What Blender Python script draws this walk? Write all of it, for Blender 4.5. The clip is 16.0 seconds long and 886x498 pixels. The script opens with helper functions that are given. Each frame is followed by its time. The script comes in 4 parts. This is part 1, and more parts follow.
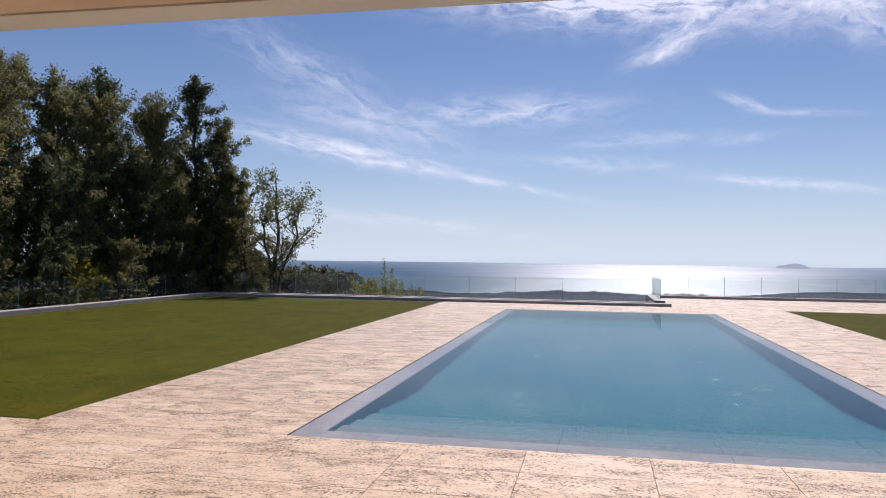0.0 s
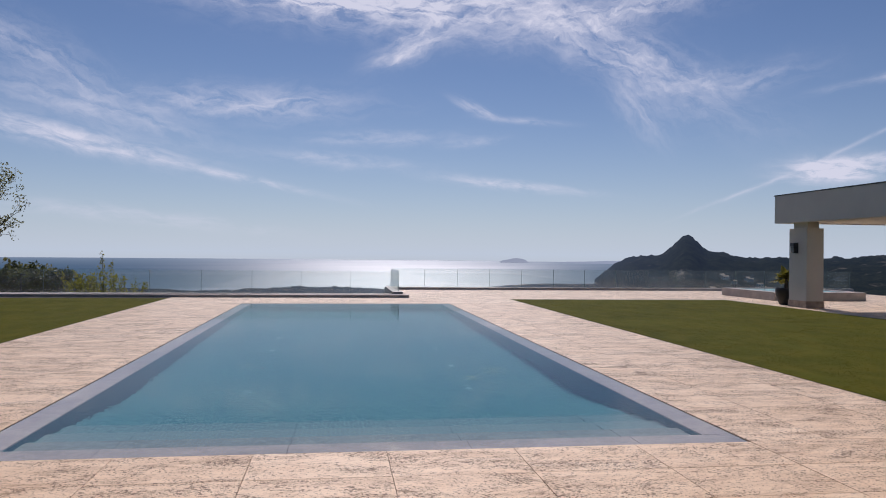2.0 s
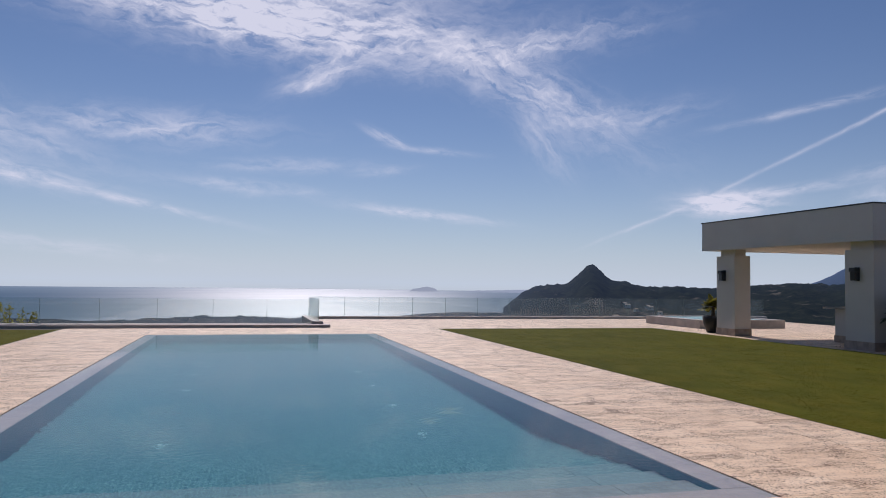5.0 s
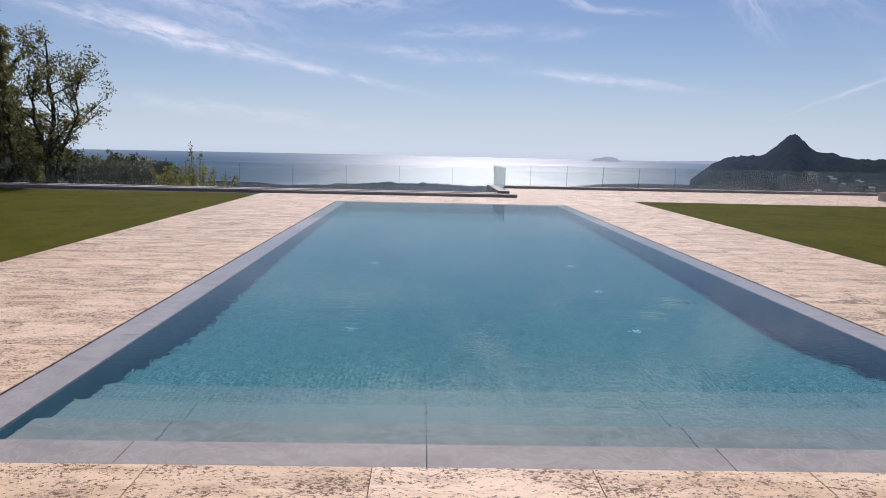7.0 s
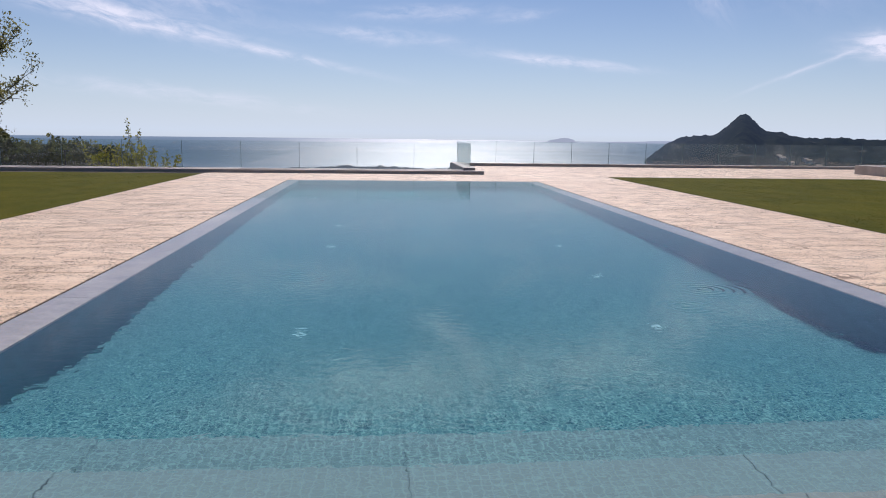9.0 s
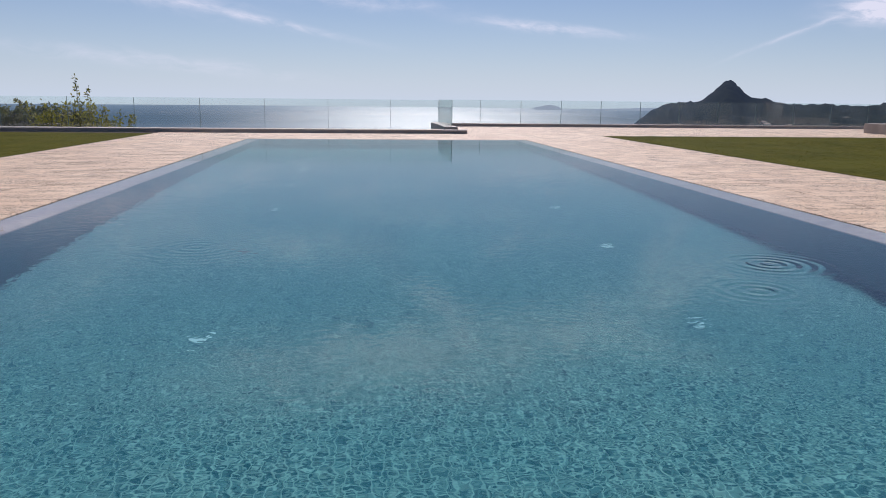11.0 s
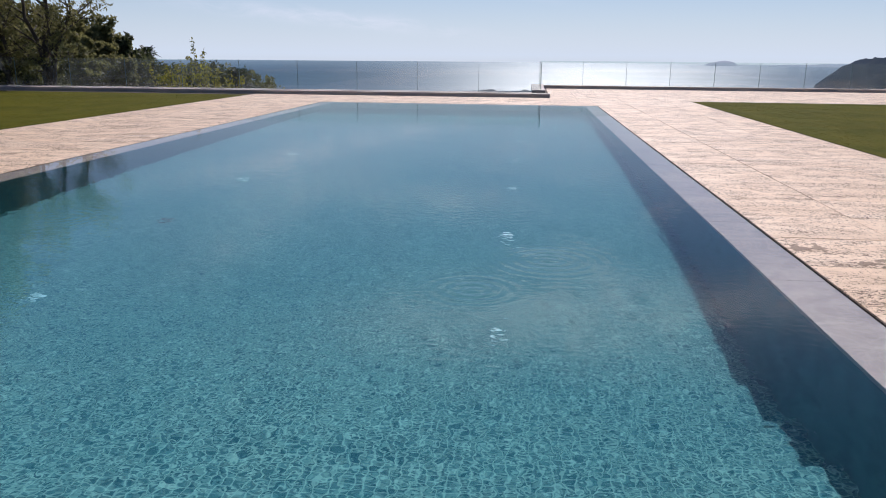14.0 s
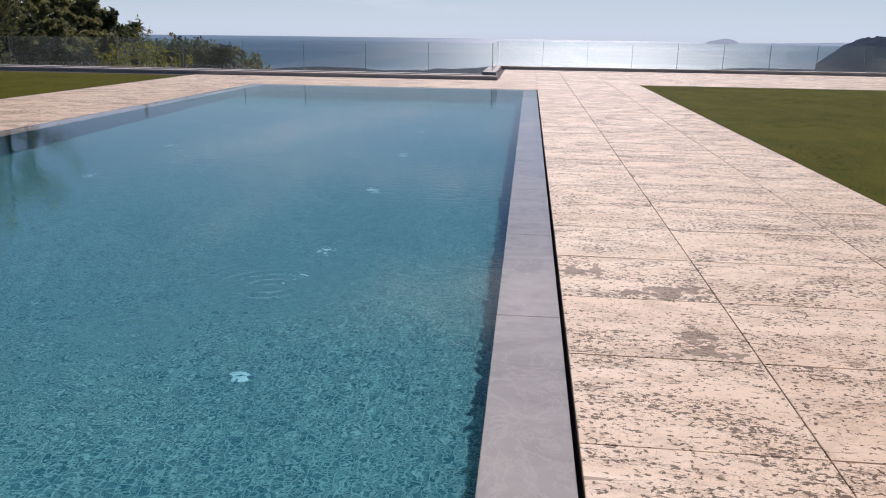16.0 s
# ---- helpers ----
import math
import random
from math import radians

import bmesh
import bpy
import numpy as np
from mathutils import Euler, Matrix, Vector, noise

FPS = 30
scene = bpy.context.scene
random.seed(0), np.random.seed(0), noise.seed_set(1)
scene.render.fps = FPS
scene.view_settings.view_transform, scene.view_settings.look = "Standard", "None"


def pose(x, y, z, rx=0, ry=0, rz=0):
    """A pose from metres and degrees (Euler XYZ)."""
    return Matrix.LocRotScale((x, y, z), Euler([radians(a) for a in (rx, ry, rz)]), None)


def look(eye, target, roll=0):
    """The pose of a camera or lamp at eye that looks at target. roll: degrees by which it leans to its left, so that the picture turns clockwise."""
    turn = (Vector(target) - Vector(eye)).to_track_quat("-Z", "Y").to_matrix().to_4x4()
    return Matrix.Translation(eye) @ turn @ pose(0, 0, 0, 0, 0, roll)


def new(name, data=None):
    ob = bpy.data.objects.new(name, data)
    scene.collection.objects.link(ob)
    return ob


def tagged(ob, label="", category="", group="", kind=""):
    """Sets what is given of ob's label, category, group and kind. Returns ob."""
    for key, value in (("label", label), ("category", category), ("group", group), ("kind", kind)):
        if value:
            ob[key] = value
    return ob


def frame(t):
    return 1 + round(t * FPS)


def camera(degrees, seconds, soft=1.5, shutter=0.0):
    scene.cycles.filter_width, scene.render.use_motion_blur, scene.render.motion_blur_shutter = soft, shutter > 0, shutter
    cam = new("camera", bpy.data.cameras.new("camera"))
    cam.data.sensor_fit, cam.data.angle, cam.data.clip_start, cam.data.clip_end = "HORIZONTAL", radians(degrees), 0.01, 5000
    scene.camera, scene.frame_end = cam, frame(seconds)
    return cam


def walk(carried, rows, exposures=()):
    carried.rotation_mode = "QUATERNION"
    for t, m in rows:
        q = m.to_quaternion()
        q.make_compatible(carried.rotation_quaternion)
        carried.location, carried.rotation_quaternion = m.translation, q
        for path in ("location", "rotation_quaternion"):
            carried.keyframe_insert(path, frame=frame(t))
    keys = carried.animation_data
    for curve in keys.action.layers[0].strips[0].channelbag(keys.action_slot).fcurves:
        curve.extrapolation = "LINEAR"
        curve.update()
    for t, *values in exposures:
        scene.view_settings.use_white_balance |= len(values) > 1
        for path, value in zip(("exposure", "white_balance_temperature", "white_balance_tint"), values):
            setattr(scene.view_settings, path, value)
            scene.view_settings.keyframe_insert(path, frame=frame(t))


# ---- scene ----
cam = camera(61.0, 16.0, soft=1.0)
PATH = [
    (0, (-0.346, -6.237, 1.604), (-0.746, -4.278, 1.62), 0.7),
    (0.5, (-0.35, -6.309, 1.622), (-0.709, -4.342, 1.636), 0.8),
    (1, (-0.399, -6.145, 1.583), (-0.611, -4.157, 1.598), 0.6),
    (1.5, (-0.372, -5.989, 1.554), (-0.37, -3.989, 1.564), 0.5),
    (2, (-0.293, -5.656, 1.486), (-0.016, -3.675, 1.498), 0.6),
    (2.5, (-0.365, -5.405, 1.477), (0.211, -3.49, 1.488), 0.5),
    (3, (-0.402, -5.217, 1.46), (0.398, -3.385, 1.469), 0.4),
    (3.5, (-0.393, -4.976, 1.454), (0.566, -3.221, 1.462), 0.4),
    (4, (-0.467, -4.825, 1.448), (0.523, -3.087, 1.472), 0.4),
    (4.5, (-0.58, -4.667, 1.447), (0.175, -2.816, 1.5), 0.5),
    (5, (-0.583, -4.451, 1.431), (-0.073, -2.519, 1.522), 0.7),
    (7.5, (-0.728, -2.834, 1.365), (-0.704, -0.857, 1.062), 1.0),
    (8, (-0.773, -2.518, 1.233), (-0.752, -0.54, 0.935), 0.8),
    (8.5, (-0.778, -2.145, 1.201), (-0.656, -0.172, 0.9), 1.0),
    (11, (-0.464, 0.028, 0.846), (-0.267, 1.981, 0.457), 0.6),
    (11.5, (-0.41, 0.049, 0.922), (-0.219, 1.991, 0.486), 0.5),
    (12, (-0.091, 0.037, 0.931), (0.059, 1.975, 0.461), 0.4),
    (12.5, (0.287, 0.039, 0.977), (0.296, 1.975, 0.475), 0.3),
    (13, (0.696, -0.117, 1.006), (0.692, 1.82, 0.509), 0.1),
    (13.5, (1.125, -0.162, 1.02), (0.98, 1.769, 0.519), 0.5),
    (14, (1.543, -0.048, 1.04), (1.331, 1.877, 0.538), 0.5),
    (14.5, (1.982, 0.31, 1.056), (1.939, 2.243, 0.543), 0.3),
    (15, (2.312, 0.296, 1.088), (2.3, 2.228, 0.569), 0.7),
    (15.5, (2.611, 0.393, 1.143), (2.596, 2.319, 0.603), 0.9),
    (16, (2.821, 0.621, 1.142), (2.615, 2.531, 0.584), 0.8),
]
walk(cam, [(t, look(eye, target, roll)) for t, eye, target, roll in PATH], exposures=[(t, e, 6100, 22) for t, e in (
    (0, 0.0), (1, -0.03), (1.5, -0.25), (2, -0.36), (2.5, -0.33), (3, -0.22), (3.5, -0.12), (4, -0.12), (4.5, -0.2), (5, -0.32),
    (7.5, -0.08), (8, -0.06), (8.5, -0.05), (11, -0.18), (12, -0.12), (13, -0.07), (14, -0.02), (15, -0.08), (16, -0.13))])

# ---- world, sun ----
SUN_AZ, SUN_EL = 4.5, 43.0      # degrees from +y towards +x, and above the horizon


class Nodes:
    """Short forms for building node trees."""

    def __init__(self, tree):
        self.t = tree

    def add(self, kind, **values):
        n = self.t.nodes.new(kind)
        for key, value in values.items():
            n.inputs[key.replace("_", " ")].default_value = value
        return n

    def link(self, a, b):
        self.t.links.new(a, b)

    def math(self, op, a, b=0.0, clamp=False):
        n = self.t.nodes.new("ShaderNodeMath")
        n.operation, n.use_clamp = op, clamp
        for k, v in enumerate((a, b)):
            if isinstance(v, (int, float)):
                n.inputs[k].default_value = v
            else:
                self.link(v, n.inputs[k])
        return n.outputs[0]

    def mix(self, f, a, b, mode="MIX"):
        n = self.t.nodes.new("ShaderNodeMix")
        n.data_type, n.blend_type = "RGBA", mode
        for k, v in ((0, f), (6, a), (7, b)):
            if isinstance(v, (int, float)):
                n.inputs[k].default_value = v
            elif isinstance(v, tuple):
                n.inputs[k].default_value = (*v, 1) if len(v) == 3 else v
            else:
                self.link(v, n.inputs[k])
        return n.outputs[2]

    def noise(self, vec, scale, detail=4.0, rough=0.55, distort=0.0):
        n = self.add("ShaderNodeTexNoise", Scale=scale, Detail=detail, Roughness=rough, Distortion=distort)
        self.link(vec, n.inputs["Vector"])
        return n.outputs["Fac"]

    def ramp(self, f, lo, hi, a=0.0, b=1.0):
        n = self.t.nodes.new("ShaderNodeMapRange")
        n.clamp = True
        for k, v in enumerate((f, lo, hi, a, b)):
            if isinstance(v, (int, float)):
                n.inputs[k].default_value = v
            else:
                self.link(v, n.inputs[k])
        return n.outputs[0]

    def scaled(self, vec, s, r=(0, 0, 0)):
        n = self.t.nodes.new("ShaderNodeMapping")
        n.inputs["Scale"].default_value, n.inputs["Rotation"].default_value = s, r
        self.link(vec, n.inputs["Vector"])
        return n.outputs[0]

    def shift(self, vec, other):
        n = self.t.nodes.new("ShaderNodeVectorMath")
        n.operation = "ADD"
        self.link(vec, n.inputs[0])
        self.link(other, n.inputs[1])
        return n.outputs[0]

    def xyz(self, x, y, z):
        n = self.t.nodes.new("ShaderNodeCombineXYZ")
        for k, v in enumerate((x, y, z)):
            if isinstance(v, (int, float)):
                n.inputs[k].default_value = v
            else:
                self.link(v, n.inputs[k])
        return n.outputs[0]


SKY_STRENGTH = 0.065
world = bpy.data.worlds.new("world")
scene.world = world
world.use_nodes = True
W = Nodes(world.node_tree)
world.node_tree.nodes.clear()
sky = W.add("ShaderNodeTexSky")
sky.sky_type, sky.sun_disc = "NISHITA", False
sky.sun_elevation, sky.sun_rotation = radians(SUN_EL), radians(SUN_AZ)
sky.altitude, sky.air_density, sky.dust_density, sky.ozone_density = 200, 1.0, 0.1, 5.5
coord = W.add("ShaderNodeTexCoord").outputs["Generated"]
parts = W.add("ShaderNodeSeparateXYZ")
W.link(coord, parts.inputs[0])
DEG = 180 / math.pi
az = W.math("MULTIPLY", W.math("ARCTAN2", parts.outputs[0], parts.outputs[1]), DEG)
el = W.math("MULTIPLY", W.math("ARCSINE", parts.outputs[2]), DEG)
angles = W.xyz(az, el, 0.0)
warp = W.math("SUBTRACT", W.noise(angles, 0.28, 5.0, 0.6), 0.5)
fine = W.math("SUBTRACT", W.noise(angles, 1.3, 4.0, 0.6), 0.5)
cover = None


def streak(a, e, turn, length, width, strength, fray=1.0, grain=1.0):
    """One wisp of high cloud round the direction (a, e), in degrees."""
    global cover
    c, s_ = math.cos(radians(turn)), math.sin(radians(turn))
    da, de = W.math("SUBTRACT", az, a), W.math("SUBTRACT", el, e)
    u = W.math("ADD", W.math("MULTIPLY", da, c), W.math("MULTIPLY", de, s_))
    v = W.math("ADD", W.math("MULTIPLY", da, -s_), W.math("MULTIPLY", de, c))
    v = W.math("ADD", v, W.math("MULTIPLY", warp, 3.0 * fray))
    v = W.math("ADD", v, W.math("MULTIPLY", fine, 0.8 * fray))
    tex = W.noise(W.xyz(W.math("MULTIPLY", u, 0.35 / grain), W.math("MULTIPLY", v, 1.3 / grain), a), 1.0, 6.0, 0.62, 0.6)
    tex = W.ramp(tex, 0.36, 0.70, 0.08, 1.0)
    r = W.math("ADD", W.math("POWER", W.math("ABSOLUTE", W.math("DIVIDE", u, length)), 2.0),
               W.math("POWER", W.math("ABSOLUTE", W.math("DIVIDE", v, width)), 2.0))
    m = W.math("MULTIPLY", W.math("MULTIPLY", W.math("EXPONENT", W.math("MULTIPLY", r, -1.0)), strength), tex)
    cover = m if cover is None else W.math("ADD", cover, m)


streak(-19, 7.7, -10, 8.0, 0.75, 1.1, 0.15)
streak(-8, 5.6, -11, 6.5, 0.25, 0.75, 0.08)
streak(-7, 10.8, 2, 7.0, 1.1, 0.75, 0.5)
streak(-17, 9.6, -12, 7.0, 1.1, 0.5, 0.5)
streak(-21, 13.0, -25, 7.0, 1.6, 0.42, 0.8)
streak(2, 18.9, -3, 12.0, 1.9, 2.0, 0.5)
streak(0, 21.5, 0, 14.0, 2.0, 1.0, 0.6)
streak(6, 15.8, 25, 3.2, 0.9, 0.9, 0.6)
streak(4.2, 14.5, 15, 1.6, 0.4, 0.8, 0.3)
streak(10.3, 10.9, -22, 1.5, 0.35, 0.95, 0.15)
streak(14, 10.0, -4, 2.6, 0.22, 0.5, 0.1)
streak(13, 5.2, -6, 4.8, 0.34, 0.95, 0.12)
streak(-15, 2.5, -5, 9.0, 0.5, 0.45, 0.2)
streak(3, 8.6, 2, 5.0, 0.5, 0.45, 0.3)
streak(0, 6.9, -3, 5.0, 0.5, 0.5, 0.3)
streak(10, 8.4, 6, 2.0, 0.35, 0.4, 0.2)
streak(21, 14.6, -28, 8.0, 1.8, 0.8, 0.8)
streak(20, 17.5, 8, 8.0, 1.2, 0.8, 0.8)
streak(22.5, 10.8, -55, 2.6, 1.2, 0.5, 0.5)
streak(29, 12.3, 8, 4.5, 0.9, 0.4, 0.5)
streak(35.5, 6.0, 0, 2.6, 0.7, 2.4, 0.25)
streak(30, 4.7, 22, 3.5, 0.13, 0.6, 0.08)
streak(39, 6.7, 6, 5.0, 0.3, 0.7, 0.15)
streak(44, 11.0, 25, 10.0, 0.13, 0.75, 0.06, 1.6)
streak(41.5, 12.3, 9, 5.5, 0.25, 0.55, 0.08)
streak(49, 6.8, 8, 5.0, 0.7, 0.8, 0.4)
streak(56, 9.6, 22, 6.0, 0.6, 1.0, 0.25)
streak(47, 8.2, 12, 4.0, 0.4, 0.5, 0.3)
cover = W.math("MINIMUM", cover, 0.88)
low = W.math("EXPONENT", W.math("MULTIPLY", W.math("ABSOLUTE", el), -1 / 5.0))
hazy = W.mix(W.math("MULTIPLY", low, 0.85), sky.outputs[0], (9.9, 11.9, 13.1))
skies = W.mix(cover, hazy, (13.5, 13.8, 14.5))
back = W.add("ShaderNodeBackground", Strength=SKY_STRENGTH)
W.link(skies, back.inputs[0])
W.link(back.outputs[0], W.add("ShaderNodeOutputWorld").inputs[0])

sun_data = bpy.data.lights.new("sun", "SUN")
sun_data.energy, sun_data.angle, sun_data.color = 4.3, radians(0.55), (1.0, 0.94, 0.85)
sun = new("sun", sun_data)
_a, _e = radians(SUN_AZ), radians(SUN_EL)
sun.matrix_world = look((math.sin(_a) * 50, math.cos(_a) * 50, 60), (0, 0, 60 - 50 * math.tan(_e)))


# ---- materials ----
def material(name):
    m = bpy.data.materials.new(name)
    m.use_nodes = True
    m.node_tree.nodes.clear()
    n = Nodes(m.node_tree)
    out = n.add("ShaderNodeOutputMaterial")
    b = n.add("ShaderNodeBsdfPrincipled")
    n.link(b.outputs[0], out.inputs[0])
    return m, n, b, out


def relief(n, b, height, strength, distance):
    k = n.add("ShaderNodeBump", Strength=strength, Distance=distance)
    n.link(height, k.inputs["Height"])
    n.link(k.outputs[0], b.inputs["Normal"])
    return k


def where(n):
    return n.add("ShaderNodeNewGeometry").outputs["Position"]


def plain(name, colour, rough=0.6, vary=0.12, scale=3.0, fine_scale=60.0, bump=0.15, metal=0.0, depth=0.002):
    """A surface with wide stains and fine grain."""
    m, n, b, _ = material(name)
    p = where(n)
    wide = n.noise(p, scale, 4.0)
    grain = n.noise(p, fine_scale, 3.0)
    dark = tuple(c * (1 - 2 * vary) for c in colour)
    light = tuple(min(1, c * (1 + vary)) for c in colour)
    c = n.mix(n.ramp(wide, 0.3, 0.7), dark, light)
    c = n.mix(n.ramp(grain, 0.35, 0.65, 0.0, 0.35), c, tuple(k * 0.85 for k in colour))
    n.link(c, b.inputs["Base Color"])
    n.link(n.ramp(wide, 0.3, 0.7, rough * 0.9, min(1, rough * 1.1)), b.inputs["Roughness"])
    b.inputs["Metallic"].default_value = metal
    if bump:
        relief(n, b, grain, bump, depth)
    return m


def travertine_material():
    """Unfilled cream travertine: bands along the slab, brown pits and worn patches, each slab different."""
    m, n, b, _ = material("travertine")
    info = n.add("ShaderNodeObjectInfo")
    geo = n.add("ShaderNodeNewGeometry")
    r = n.math("ADD", info.outputs["Random"], geo.outputs["Random Per Island"])
    p = n.shift(geo.outputs["Position"], n.xyz(n.math("MULTIPLY", r, 37.0), n.math("MULTIPLY", r, 91.0), n.math("MULTIPLY", r, 13.0)))
    bands = n.noise(n.scaled(p, (0.9, 4.0, 1)), 1.2, 6.0, 0.6, 0.8)
    patch = n.noise(n.scaled(p, (1.0, 1.8, 1)), 1.9, 5.0, 0.6, 1.0)
    pits = n.noise(n.scaled(p, (0.72, 1.0, 1)), 62.0, 3.0, 0.6, 0.5)
    dots = n.noise(n.scaled(p, (0.8, 1.0, 1)), 150.0, 2.0, 0.55)
    veins = n.noise(n.scaled(p, (0.7, 2.4, 1)), 2.6, 7.0, 0.66, 1.6)
    c = n.mix(n.ramp(bands, 0.32, 0.68), (0.82, 0.625, 0.43), (0.97, 0.815, 0.62))
    c = n.mix(n.ramp(r, 0.2, 1.4, 0.0, 0.5), c, (0.76, 0.56, 0.37))
    c = n.mix(n.ramp(n.noise(n.scaled(p, (0.45, 2.0, 1)), 2.1, 6.0, 0.65, 1.0), 0.50, 0.68, 0.0, 0.55), c, (0.56, 0.40, 0.255))
    zone = n.ramp(patch, 0.40, 0.66)
    c = n.mix(n.ramp(n.noise(n.scaled(p, (1.0, 1.6, 1)), 3.1, 6.0, 0.68, 1.2), 0.52, 0.66, 0.0, 0.55), c, (0.48, 0.325, 0.205))
    c = n.mix(n.math("MULTIPLY", n.ramp(dots, 0.50, 0.66), n.ramp(zone, 0.0, 1.0, 0.12, 0.75)), c, (0.30, 0.185, 0.10))
    spots = n.ramp(n.math("ADD", pits, n.math("MULTIPLY", zone, 0.11)), 0.61, 0.66)
    c = n.mix(n.math("MULTIPLY", spots, 0.9), c, (0.105, 0.06, 0.03))
    line = n.math("ABSOLUTE", n.math("SUBTRACT", veins, 0.56))
    crack = n.math("MULTIPLY", n.ramp(line, 0.0, 0.016, 1.0, 0.0), n.ramp(patch, 0.45, 0.6))
    c = n.mix(n.math("MULTIPLY", crack, 0.95), c, (0.17, 0.10, 0.055))
    worn = n.ramp(n.math("ADD", veins, n.math("MULTIPLY", pits, 0.12)), 0.775, 0.80)
    c = n.mix(n.math("MULTIPLY", worn, 0.8), c, (0.34, 0.235, 0.155))
    lens = n.noise(n.scaled(p, (0.35, 1.3, 1)), 9.0, 6.0, 0.7, 1.0)
    c = n.mix(n.math("MULTIPLY", n.ramp(n.math("ADD", lens, n.math("MULTIPLY", zone, 0.05)), 0.63, 0.69), 0.75), c, (0.24, 0.15, 0.08))
    # two spalled patches beside the pool
    ragged = n.noise(geo.outputs["Position"], 9.0, 5.0, 0.65)
    at_ = n.add("ShaderNodeSeparateXYZ")
    n.link(geo.outputs["Position"], at_.inputs[0])

    def spall(cx, cy, rx, ry):
        dx = n.math("DIVIDE", n.math("SUBTRACT", at_.outputs[0], cx), rx)
        dy = n.math("DIVIDE", n.math("SUBTRACT", at_.outputs[1], cy), ry)
        d = n.math("SQRT", n.math("ADD", n.math("MULTIPLY", dx, dx), n.math("MULTIPLY", dy, dy)))
        return n.ramp(n.math("ADD", d, n.math("MULTIPLY", n.math("SUBTRACT", ragged, 0.5), 5.0)), 0.62, 0.72, 1.0, 0.0)

    broken = n.math("MAXIMUM", spall(3.50, 3.98, 0.26, 0.10), n.math("MAXIMUM", spall(3.53, 3.40, 0.14, 0.16), spall(3.15, 4.25, 0.16, 0.12)))
    c = n.mix(n.math("MULTIPLY", broken, 0.8), c, (0.20, 0.13, 0.075))
    n.link(c, b.inputs["Base Color"])
    b.inputs["Roughness"].default_value = 0.56
    b.inputs["Specular IOR Level"].default_value = 0.18
    h = n.math("SUBTRACT", 1.0, n.math("ADD", n.math("MULTIPLY", spots, 0.8), n.math("MULTIPLY", worn, 0.6)))
    relief(n, b, h, 0.7, 0.005)
    return m


def stone_material(name, colour, vein, rough, sheen=0.4):
    """Smooth grey stone with cloudy veins."""
    m, n, b, _ = material(name)
    p = where(n)
    cloud = n.noise(n.scaled(p, (1, 1.6, 1)), 2.2, 6.0, 0.6, 1.5)
    line = n.noise(n.scaled(p, (1.5, 1, 1), (0, 0, 0.6)), 3.0, 6.0, 0.62, 2.5)
    c = n.mix(n.ramp(cloud, 0.35, 0.7), tuple(k * 0.74 for k in colour), colour)
    c = n.mix(n.ramp(n.math("ABSOLUTE", n.math("SUBTRACT", line, 0.5)), 0.0, 0.04, 0.4, 0.0), c, vein)
    n.link(c, b.inputs["Base Color"])
    b.inputs["Roughness"].default_value = rough
    b.inputs["Specular IOR Level"].default_value = sheen
    relief(n, b, n.noise(p, 120.0, 2.0), 0.1, 0.001)
    return m


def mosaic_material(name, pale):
    """Small glass mosaic in sea greens, one shade per tessera; pale: greying that imitates shallower, less tinting
    water.
    """
    m, n, b, _ = material(name)
    p = where(n)
    v = n.add("ShaderNodeTexVoronoi", Scale=95.0, Randomness=1.0)
    n.link(n.scaled(p, (0.8, 1.15, 1)), v.inputs["Vector"])
    s_ = n.add("ShaderNodeSeparateColor")
    n.link(v.outputs["Color"], s_.inputs[0])
    caustic = n.noise(n.scaled(p, (0.7, 1.25, 1)), 26.0, 3.0, 0.55, 1.2)
    c = n.mix(n.ramp(s_.outputs[0], 0.05, 0.95), (0.013, 0.070, 0.096), (0.046, 0.155, 0.180))
    c = n.mix(n.ramp(s_.outputs[1], 0.78, 0.95, 0.0, 0.4), c, (0.24, 0.44, 0.41))
    at_ = n.add("ShaderNodeSeparateXYZ")
    n.link(p, at_.inputs[0])
    gx, gy = (n.math("ABSOLUTE", n.math("SUBTRACT", n.math("FRACT", n.math("DIVIDE", at_.outputs[k], 0.042)), 0.5)) for k in (0, 1))
    grout = n.ramp(n.math("MAXIMUM", gx, gy), 0.37, 0.46)
    c = n.mix(n.math("MULTIPLY", grout, 0.46), c, (0.26, 0.47, 0.44))
    # bright and dark blotches paint rippling sunlight into the mosaic colour
    c = n.mix(n.ramp(caustic, 0.50, 0.64, 0.0, 0.3), c, (0.21, 0.40, 0.385))
    c = n.mix(n.ramp(caustic, 0.45, 0.34, 0.0, 0.3), c, (0.012, 0.070, 0.10))
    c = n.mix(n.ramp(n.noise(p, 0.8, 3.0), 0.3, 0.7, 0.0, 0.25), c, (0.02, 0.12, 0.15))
    # greyed copies of the mosaic imitate a thinner depth of water
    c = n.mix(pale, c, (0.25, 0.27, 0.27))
    n.link(c, b.inputs["Base Color"])
    b.inputs["Roughness"].default_value = 0.6
    b.inputs["Specular IOR Level"].default_value = 0.0
    return m


